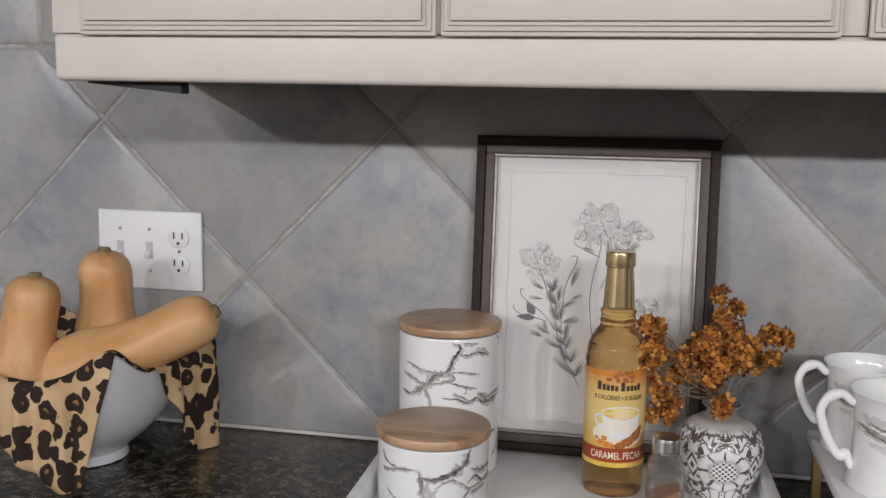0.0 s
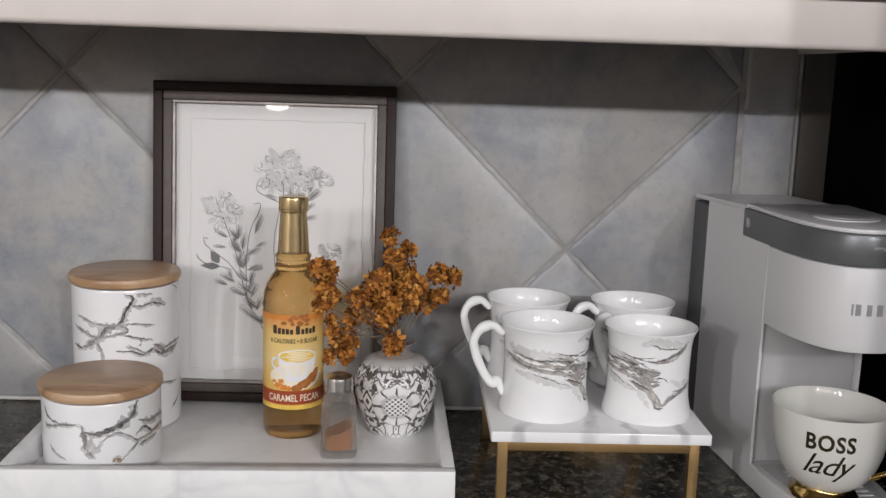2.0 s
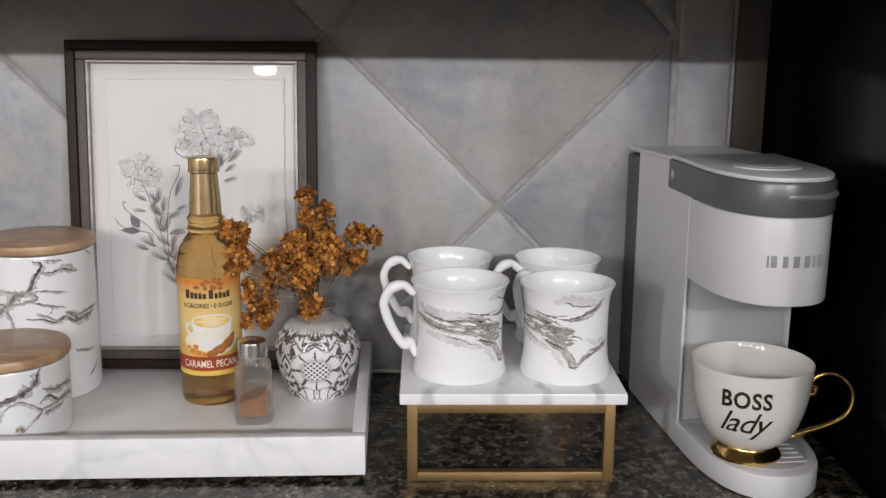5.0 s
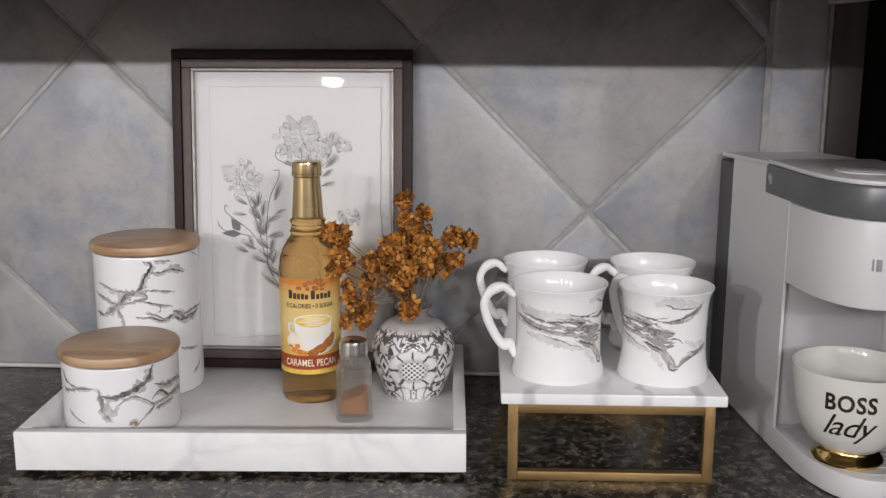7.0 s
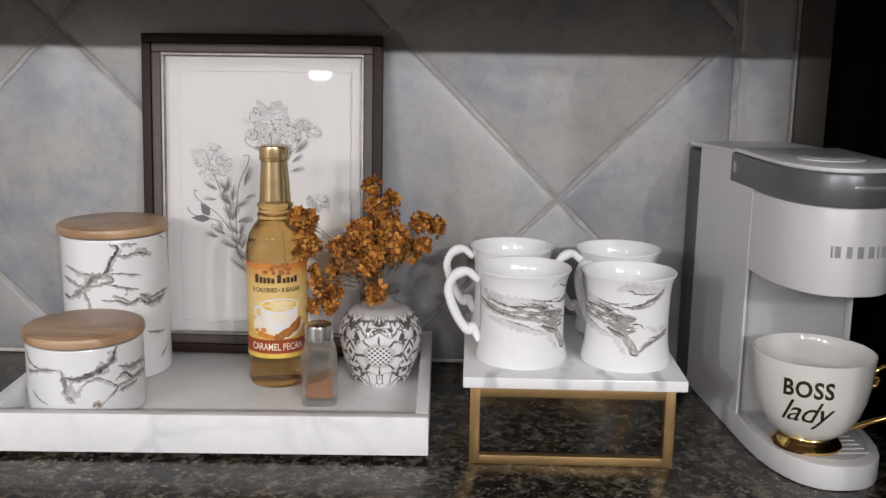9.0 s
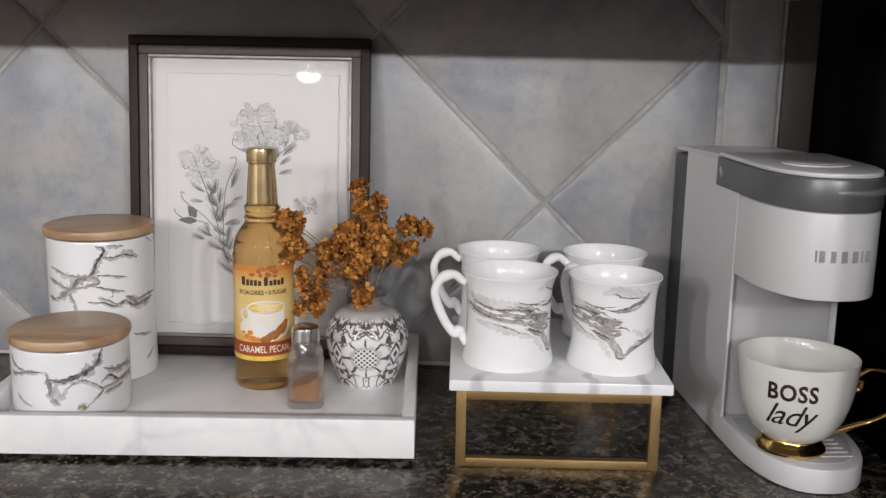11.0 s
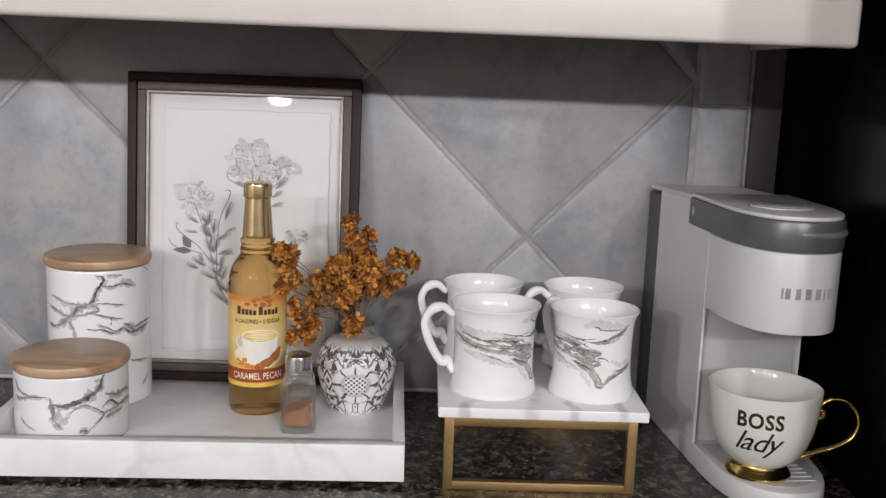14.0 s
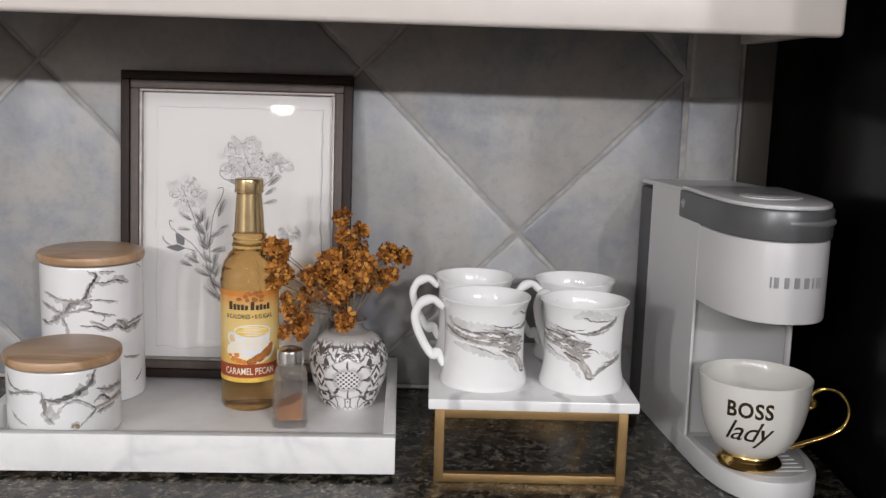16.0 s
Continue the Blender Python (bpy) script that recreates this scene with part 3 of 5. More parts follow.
solid("base_cabinet", box(-2.6, 0.708, -0.62, 0.0, 0.0, COUNTER - 0.036), CABINET, "plain painted base cabinets under the granite worktop", "cabinet", kind="structure", smooth=0)


# ---- upper cabinet ----
def upper_cabinet():
    x0, x1, yf, z0, z1 = -0.586, 0.660, -0.313, 1.3985, 2.2
    cab = thing("wall_cabinet", "warm white painted wall cabinet with three stepped-edge doors", "cabinet", pose(0, 0, z0, 0, 0.25, 0))
    h = z1 - z0
    part("side_panel", box(x0, x0 + 0.016, yf + 0.019, -0.001, 0.004, h, bevel=0.001), CABINET, cab)
    part("side_panel", box(x1 - 0.016, x1, yf + 0.019, -0.001, 0.004, h, bevel=0.001), CABINET, cab)
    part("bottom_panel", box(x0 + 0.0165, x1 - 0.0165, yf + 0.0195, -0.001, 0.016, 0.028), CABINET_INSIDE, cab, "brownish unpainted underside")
    part("top_panel", box(x0, x1, yf + 0.0195, -0.001, h + 0.0005, h + 0.012), CABINET, cab)
    part("bottom_rail", box(x0, x1, yf, yf + 0.0188, 0.0, 0.05, bevel=0.006, segs=4), CABINET, cab)
    for a, b in ((x0, x0 + 0.055), (-0.185, -0.135), (0.19, 0.24), (x1 - 0.05, x1)):
        part("stile", box(a, b, yf + 0.0004, yf + 0.0186, 0.0505, h, bevel=0.001), CABINET, cab)
    # thin black wedge behind the front rail, deeper towards its right end
    wedge = box(x0 + 0.028, x0 + 0.14, yf + 0.0205, yf + 0.04, -0.012, 0.015, bevel=0.001)
    for v in wedge.verts:
        if v.co.z < 0:
            v.co.z = -0.002 - 0.010 * (v.co.x - x0 - 0.028) / 0.112
    part("bracket", wedge, SEAL, cab, "small dark wedge under the front rail")
    for a, b in ((-0.547, -0.158), (-0.153, 0.217), (0.240, 0.627)):
        door = part("door", box(a, b, yf - 0.0095, yf - 0.0008, 0.048, h - 0.02, bevel=0.002), CABINET, cab)
        part("bead", box(a + 0.0035, b - 0.0035, yf - 0.0135, yf - 0.0098, 0.0525, h - 0.025, bevel=0.0016), CABINET, door)
        part("step", box(a + 0.0085, b - 0.0085, yf - 0.0165, yf - 0.0138, 0.0575, h - 0.03, bevel=0.0012), CABINET, door)
        bm = bmesh.new()
        f = 0.058
        for p, q, r, s in ((a + 0.012, b - 0.012, 0.062, 0.062 + f), (a + 0.012, b - 0.012, h - 0.035 - f, h - 0.035), (a + 0.012, a + 0.012 + f, 0.062 + f, h - 0.035 - f), (b - 0.012 - f, b - 0.012, 0.062 + f, h - 0.035 - f)):
            add_box(bm, p, q, yf - 0.0215, yf - 0.0168, r, s, bevel=0.001)
        part("door_frame", bm, CABINET, door)


upper_cabinet()


# ---- refrigerator ----
def refrigerator():
    f = thing("refrigerator", "tall glossy black refrigerator beside the worktop", "refrigerator", pose(0.724, 0.12, 0))
    part("body", box(0, 0.88, -0.82, 0.0, 0.03, 1.80, bevel=0.006), BLACK, f)
    for a, b in ((0.002, 0.436), (0.444, 0.878)):
        d = part("door", box(a, b, -0.885, -0.828, 0.08, 1.79, bevel=0.012, segs=3), BLACK, f)
        hx = b - 0.05 if a < 0.1 else a + 0.05
        part("handle", tube([(hx, -0.886, 0.8), (hx, -0.93, 0.83), (hx, -0.93, 1.4), (hx, -0.886, 1.43)], 0.011), STEEL, d)
    part("seal", box(0.01, 0.87, -0.8275, -0.8205, 0.08, 1.79), SEAL, f)
    for x in (0.06, 0.82):
        for y in (-0.76, -0.06):
            part("foot", lathe([(0, 0), (0.02, 0), (0.02, 0.0295), (0, 0.0295)], 16, m=Matrix.Translation((x, y, 0))), SEAL, f)


refrigerator()


# ---- outlet plate ----
def switch_plate():
    p = thing("switch_plate", "white three-gang wall plate with two toggles and a double outlet", "switch plate", pose(-0.649, -0.0005, 1.169))
    part("plate", box(-0.081, 0.081, -0.006, 0.0, -0.057, 0.057, bevel=0.0028, segs=3), PLATE, p)
    for x in (-0.046, 0.0):
        part("toggle_slot", box(x - 0.005, x + 0.005, -0.0066, -0.0061, -0.012, 0.012), PLASTIC_IN, p)
        part("toggle", box(x - 0.0042, x + 0.0042, -0.017, -0.0067, -0.004, 0.004, bevel=0.001, m=Matrix.Rotation(radians(25), 4, "X")), PLATE, p)
        for z in (-0.030, 0.030):
            part("screw", lathe([(0, 0), (0.0028, 0), (0.002, 0.0012), (0, 0.0012)], 14, m=pose(x, -0.006, z, 90)), STEEL, p)
    for z in (-0.0195, 0.0195):
        o = [(0.046 + 0.0165 * math.cos(a), 0.0165 * max(-0.83, min(0.83, math.sin(a)))) for a in [2 * math.pi * i / 32 for i in range(32)]]
        outlet = part("outlet", prism(o, 0.0, 0.0022, bevel=0.0005), PLATE, p)
        outlet.matrix_basis = pose(0, -0.0061, z, 90)
        for dx, hh in ((-0.0064, 0.0046), (0.0064, 0.0038)):
            part("slot", box(0.046 + dx - 0.0012, 0.046 + dx + 0.0012, -0.0012, hh + 0.0035, 0.0022, 0.00245), SLOT, outlet)
        part("slot", prism([(0.046 + 0.0024 * math.cos(a), -0.0075 + 0.0024 * math.sin(a)) for a in [0.5 * i for i in range(12)]], 0.0022, 0.00245), SLOT, outlet)
    part("screw", lathe([(0, 0), (0.0028, 0), (0.002, 0.0012), (0, 0.0012)], 14, m=pose(0.046, -0.006, 0, 90)), STEEL, p)


switch_plate()


# ---- serving tray ----
TRAY_FLOOR = 0.936


def serving_tray():
    w, d = 0.4635, 0.312
    t = thing("serving_tray", "rectangular white marble tray with raised straight sides", "tray", pose(-0.2495, -0.3455, COUNTER, 0, 0, 2.5))
    part("base_slab", box(0.0002, w - 0.0002, 0.0002, d - 0.0002, 0.0062, TRAY_FLOOR - COUNTER, bevel=0.0006), MARBLE, t)
    k, top = 0.0135, 0.048
    for a in ((0, w, 0, k), (0, w, d - k, d)):
        part("side", box(*a, 0.0062, top, bevel=0.0016), MARBLE, t)
    for a in ((0, k, k + 0.0002, d - k - 0.0002), (w - k, w, k + 0.0002, d - k - 0.0002)):
        part("side", box(*a, 0.0062, top, bevel=0.0016), MARBLE, t)
    for x in (0.03, w - 0.03):
        for y in (0.028, d - 0.028):
            part("foot", lathe([(0, 0), (0.0065, 0), (0.007, 0.003), (0.006, 0.006), (0, 0.006)], 16, m=Matrix.Translation((x, y, 0))), CLEAR, t, "small clear bumper foot")


serving_tray()


# ---- canisters ----
INKS = {"dark": VEIN_DARK, "mid": VEIN_MID, "pale": VEIN_PALE, "gold": VEIN_GOLD}


def canister(name, label, x, y, height, r, lid_r, print_veins):
    c = thing(name, label, "canister", pose(x, y, TRAY_FLOOR), "marbled canisters with wooden lids")
    wall = [(0, 0.0), (r - 0.004, 0.0), (r - 0.001, 0.0015), (r, 0.005), (r, height - 0.003), (r - 0.001, height), (r - 0.005, height), (r - 0.006, height - 0.004), (r - 0.006, 0.006), (0, 0.006)]
    jar = part("jar", lathe(wall, 72), CANISTER, c)
    part("seal_ring", lathe([(r - 0.012, height - 0.006), (r - 0.0062, height - 0.006), (r - 0.0062, height + 0.0022), (r - 0.012, height + 0.0022)], 48, closed=True), plain("clear_silicone", (0.5, 0.44, 0.38), 0.5), c)
    z = height + 0.0015
    part("lid", lathe([(0, z), (lid_r - 0.0035, z), (lid_r - 0.0008, z + 0.0016), (lid_r, z + 0.004), (lid_r, z + 0.008), (lid_r - 0.001, z + 0.0105), (lid_r - 0.004, z + 0.0118), (0, z + 0.012)], 72), LID_WOOD, c, "flat round lid of warm oiled wood")
    inks, washes, count = {}, bmesh.new(), [0]

    def vein(tone, width, points):
        """points: (degrees round the jar from its front, millimetres up)."""
        count[0] += 1
        flat = [(radians(a) * r, up * 0.001) for a, up in points]
        ribbon(inks.setdefault(tone, bmesh.new()), flat, width * 0.00145, count[0] * 3.7)
        if width > 1.2:
            off = 0.0012 * (1 if count[0] % 2 else -1)
            ribbon(washes, [(a + off, up - 0.0012) for a, up in flat], width * 0.0034, count[0] * 5.1, 1.6)

    print_veins(vein)
    fit = lambda up: r
    tagged(part("vein_wash", wrap(washes, fit, 0, 0, 0.00022), VEIN_PALE, jar, "pale grey printed wash", smooth=0), kind="stuff")
    for k, tone in enumerate(inks):
        tagged(part("printed_vein", wrap(inks[tone], fit, 0, 0, 0.00038 + 0.00006 * k), INKS[tone], jar, tone + " printed veins", smooth=0), kind="stuff")


def tall_veins(vein):
    vein("dark", 3.4, ((15, 168.1), (24, 165.5), (22, 157.2), (17, 150.8), (14, 142.3), (11, 135.8), (5, 131.7)))
    vein("mid", 5.0, ((11, 135.8), (5, 131.7), (-5, 127.1), (-10, 119.0), (-17, 114.4), (-23, 109.1), (-31, 102.7)))
    vein("dark", 1.4, ((26, 168.1), (36, 167.1), (45, 167.1)))
    vein("dark", 2.0, ((22, 155.3), (33, 153.7), (42, 155.7), (53, 154.1), (62, 150.4)))
    vein("pale", 3.0, ((39, 157.2), (50, 158.9), (62, 152.3)))
    vein("mid", 2.4, ((-43, 141.3), (-31, 138.1), (-19, 133.4), (-5, 132.3), (10, 131.9), (18, 127.0), (13, 123.0), (4, 121.4), (-9, 117.2)))
    vein("mid", 2.2, ((-52, 128.0), (-36, 123.2), (-23, 118.8), (-15, 116.5)))
    vein("dark", 1.4, ((13, 133.3), (27, 133.3), (39, 130.9), (49, 128.8)))
    vein("dark", 1.5, ((11, 121.7), (22, 118.6), (32, 115.2), (44, 112.5)))
    vein("mid", 1.2, ((30, 117.2), (32, 110.0), (28, 106.3)))
    vein("dark", 2.8, ((-52, 104.2), (-39, 102.0), (-29, 105.1)))
    vein("mid", 2.4, ((-15, 110.0), (-10, 102.3), (-7, 91.6)))
    vein("dark", 2.4, ((5, 102.1), (22, 100.6), (33, 95.8), (45, 100.2), (55, 92.8), (70, 97.1), (87, 98.7)))
    vein("mid", 1.6, ((17, 109.0), (30, 101.1), (42, 94.0)))
    vein("mid", 4.5, ((45, 106.6), (53, 102.0), (62, 93.1), (80, 96.7)))
    vein("mid", 2.5, ((58, 99.0), (72, 102.0), (92, 104.5)))
    vein("dark", 1.3, ((53, 58.8), (66, 55.3), (80, 54.2)))
    vein("dark", 1.3, ((87, 37.6), (80, 29.2), (70, 22.5)))
    vein("mid", 1.2, ((75, 171.6), (90, 164.4)))


def short_veins(vein):
    vein("dark", 1.6, ((-49, 76.1), (-44, 66.4), (-34, 62.0), (-23, 60.0)))
    vein("mid", 2.0, ((-47, 56.6), (-40, 54.7), (-19, 59.6), (-1, 60.9)))
    vein("mid", 4.4, ((-1, 60.9), (1, 47.9), (4, 32.7), (10, 25.3)))
    vein("dark", 4.6, ((0, 54.0), (12, 51.0), (26, 54.8), (39, 60.5), (48, 67.6), (51, 76.6), (54, 81.0)))
    vein("pale", 2.4, ((7, 48.2), (7, 39.0), (11, 33.1), (16, 42.5)))
    vein("mid", 1.9, ((16, 42.5), (31, 50.1), (45, 43.3), (52, 34.9), (46, 29.3), (35, 19.2)))
    vein("mid", 3.4, ((54, 59.4), (67, 54.7), (85, 54.9), (99, 52.4)))
    vein("dark", 2.2, ((51, 44.3), (60, 49.5), (75, 41.2), (99, 44.7)))
    vein("gold", 3.0, ((52, 38.0), (67, 39.3), (85, 42.6), (99, 40.1)))
    vein("mid", 2.4, ((54, 31.7), (64, 33.6), (80, 35.8)))
    vein("mid", 1.5, ((-39, 34.9), (-34, 28.1), (-19, 22.6)))
    vein("gold", 5.0, ((27, 19.4), (31, 21.5), (35, 17.7)))


canister("tall_canister", "tall white ceramic canister with grey veins and wooden lid", -0.1822, -0.118, 0.1722, 0.0618, 0.0645, tall_veins)
canister("short_canister", "short white ceramic canister with grey veins and wooden lid", -0.171, -0.248, 0.081, 0.0618, 0.0646, short_veins)


# ---- framed print ----
def framed_print():
    w, h, lean = 0.3055, 0.4085, 5.2
    p = thing("framed_print", "botanical flower print in a dark wooden frame leaning on tiles", "picture", pose(-0.0183, -0.0548, TRAY_FLOOR + 0.0012, -lean))
    a, b, c = 0.0115, 0.0115, 0.0035
    for x0, x1, z0, z1 in ((-w / 2, w / 2, 0, a), (-w / 2, w / 2, h - a, h), (-w / 2, -w / 2 + a, a + 0.0002, h - a - 0.0002), (w / 2 - a, w / 2, a + 0.0002, h - a - 0.0002)):
        part("outer_rail", box(x0, x1, -0.003, 0.016, z0, z1, bevel=0.0015), FRAME_DARK, p)
    i = a + 0.0002
    for x0, x1, z0, z1 in ((-w / 2 + i, w / 2 - i, i, i + b), (-w / 2 + i, w / 2 - i, h - i - b, h - i), (-w / 2 + i, -w / 2 + i + b, i + b, h - i - b), (w / 2 - i - b, w / 2 - i, i + b, h - i - b)):
        part("inner_rail", box(x0, x1, 0.0, 0.014, z0, z1, bevel=0.002), FRAME_BROWN, p)
    j = i + b + 0.0002
    for x0, x1, z0, z1 in ((-w / 2 + j, w / 2 - j, j, j + c), (-w / 2 + j, w / 2 - j, h - j - c, h - j), (-w / 2 + j, -w / 2 + j + c, j + c, h - j - c), (w / 2 - j - c, w / 2 - j, j + c, h - j - c)):
        part("fillet", box(x0, x1, 0.0015, 0.012, z0, z1, bevel=0.001), FRAME_SILVER, p)
    k = j + c
    part("mat", box(-w / 2 + k, w / 2 - k, 0.010, 0.012, k, h - k), MAT_BOARD, p)
    part("backing", box(-w / 2 + a, w / 2 - a, 0.0142, 0.0155, a, h - a), FRAME_BROWN, p)
    pane = part("pane", box(-w / 2 + k, w / 2 - k, 0.0030, 0.0044, k, h - k), PANE, p, "clear glass")
    pane.visible_shadow = False
    rnd = random.Random(5)

    def deckle(inset):
        x0, x1, z0, z1 = -0.107 + inset, 0.112 - inset, 0.040 + inset, 0.362 - inset
        out, n = [], 46
        ring = [(x0 + (x1 - x0) * s / n, z0) for s in range(n)] + [(x1, z0 + (z1 - z0) * s / n) for s in range(n)] + [(x1 - (x1 - x0) * s / n, z1) for s in range(n)] + [(x0, z1 - (z1 - z0) * s / n) for s in range(n)]
        for x, z in ring:
            d = 0.0021 * (noise.noise((x * 60, z * 60, 1.0)) + 0.5 * noise.noise((x * 190, z * 190, 4.0)))
            out.append((x + d, z + d * (1.6 if z < 0.06 else 0.7)))
        return out

    # a slightly larger grey sheet paints the shadow line round the paper's edge
    for name, inset, y0, y1, m in (("deckle_edge", -0.0007, 0.0094, 0.0099, DECKLE_SHADE), ("paper", 0.0, 0.0084, 0.0093, PAPER)):
        bm = prism(deckle(inset), 0, y1 - y0)
        bmesh.ops.transform(bm, matrix=pose(0, y1, 0, 90), verts=bm.verts)
        part(name, bm, m, p, smooth=0)

    # drawn plants, lying on the paper
    def leaf(bm, x, z, length, width, angle, y=0.0082):
        c, s = math.cos(radians(angle)), math.sin(radians(angle))
        pts = []
        for t in (0, 0.15, 0.4, 0.7, 1.0, 0.7, 0.4, 0.15):
            pts.append(t)
        side = [0, 0.5, 1.0, 0.6, 0, -0.6, -1.0, -0.5]
        bm.faces.new([bm.verts.new((x + (t * length) * c - q * width * s, y, z + (t * length) * s + q * width * c)) for t, q in zip(pts, side)])

    def line(bm, pts, r):
        tube([(x, 0.0083, z) for x, z in pts], r, 5, bm, 4)

    def petal_loop(bm, x, z, length, width, angle):
        c, s = math.cos(radians(angle)), math.sin(radians(angle))
        pts = [(x + u * length * c - q * width * s, z + u * length * s + q * width * c) for u, q in ((0, 0), (0.5, 0.7), (0.95, 0.8), (1.08, 0), (0.95, -0.8), (0.5, -0.7), (0, 0))]
        line(bm, pts, 0.00027)

    def spot(px, pz):
        return 0.0075 + (px - 441) * 0.000757, 0.3035 - (pz - 285) * 0.000783

    for cx, cz, r, count in ((441, 291, 37, 95), (500, 306, 23, 46), (343, 357, 29, 54), (525, 422, 16, 34)):
        bloom_pale, bloom_line = bmesh.new(), bmesh.new()
        x, z = spot(cx, cz)
        for q in range(count):
            a, d = rnd.uniform(0, 360), rnd.uniform(0.05, 0.95) ** 0.85 * r * 0.00072
            px, pz = x + d * math.cos(radians(a)), z + 0.8 * d * math.sin(radians(a))
            ln = rnd.uniform(0.007, 0.012) * (r / 37) ** 0.5
            leaf(bloom_pale, px, pz, ln, ln * 0.28, a + rnd.uniform(-35, 35), 0.00825 - 0.00001 * q)
            petal_loop(bloom_line, px, pz, ln, ln * 0.3, a + rnd.uniform(-35, 35))
        part("bloom", bloom_pale, INK_BLOOM, p, "soft grey drawn bloom", smooth=0)
        part("bloom_outline", bloom_line, INK_LINE, p, smooth=0)
    stems = bmesh.new()
    lines = [[(452, 560), (430, 420), (445, 330), (441, 300)], [(445, 400), (470, 350), (500, 320)], [(418, 560), (385, 500), (370, 440), (352, 390), (338, 355)],
             [(385, 500), (384, 440), (390, 390), (404, 360), (406, 345), (396, 346)], [(500, 470), (515, 445), (523, 428)], [(375, 470), (355, 445), (335, 430), (315, 415), (312, 403), (318, 405)],
             [(360, 455), (340, 450), (318, 447), (303, 438), (300, 430)], [(445, 345), (420, 335), (402, 325), (401, 315), (407, 318)]]
    for ln in lines:
        line(stems, [spot(*q) for q in ln], 0.0005)
    part("stem_lines", stems, INK_LINE, p, smooth=0)
    for px, pz, ln, wd, an in ((352, 402, 24, 5, 150), (360, 412, 22, 5, 60), (375, 425, 26, 6, 125), (385, 430, 26, 6, 30), (350, 418, 22, 4, 175), (384, 450, 30, 6, 135), (386, 455, 26, 6, 20), (365, 475, 28, 7, 150), (372, 440, 20, 5, 75),
                               (385, 498, 30, 6, 155), (388, 490, 22, 5, 70), (395, 455, 18, 4, 15), (400, 535, 34, 8, 140), (393, 520, 30, 7, 105), (352, 480, 22, 6, 160), (360, 470, 18, 5, 110), (398, 395, 34, 6, 70), (400, 415, 18, 4, 20),
                               (470, 350, 26, 6, 70), (478, 345, 26, 6, 110), (485, 340, 30, 6, 40), (478, 370, 24, 5, 15), (460, 345, 30, 7, 95), (490, 325, 20, 5, 80), (480, 355, 22, 5, 35), (415, 330, 20, 4, -20)):
        x, z = spot(px, pz)
        pale, dark = bmesh.new(), bmesh.new()
        leaf(pale, x, z, ln * 0.00076, wd * 0.0006, an, 0.0081)
        leaf(dark, x, z, ln * 0.00072, wd * 0.00013, an + 3, 0.00795)
        petal_loop(dark, x, z, ln * 0.0007, wd * 0.0006, an)
        drawn = part("drawn_leaf", pale, INK, p, "soft grey drawn leaf", smooth=0)
        part("leaf_line", dark, INK_LINE, drawn, smooth=0)
    for k in range(7):
        px, pz = 412 - 9 * k + 0.35 * k * k, 545 - 24 * k
        for an in (150 - 3 * k, 62 + 4 * k):
            x, z = spot(px + rnd.uniform(-3, 3), pz + rnd.uniform(-4, 4))
            pale, dark = bmesh.new(), bmesh.new()
            ln = rnd.uniform(24, 34) - 1.2 * k
            leaf(pale, x, z, ln * 0.00076, ln * 0.00016, an, 0.0081)
            petal_loop(dark, x, z, ln * 0.0007, ln * 0.00017, an)
            leaf(dark, x, z, ln * 0.00068, ln * 0.00004, an + 2, 0.00795)
            drawn = part("drawn_leaf", pale, INK, p, "soft grey drawn leaf", smooth=0)
            part("leaf_line", dark, INK_LINE, drawn, smooth=0)
    for px, pz, ln, wd, an in ((338, 445, 26, 10, 125), (340, 450, 34, 8, 178)):
        x, z = spot(px, pz)
        bud = bmesh.new()
        leaf(bud, x, z, ln * 0.00076, wd * 0.00062, an, 0.0079)
        part("drawn_bud", bud, INK_DARK, p, "dark grey drawn bud", smooth=0)


framed_print()


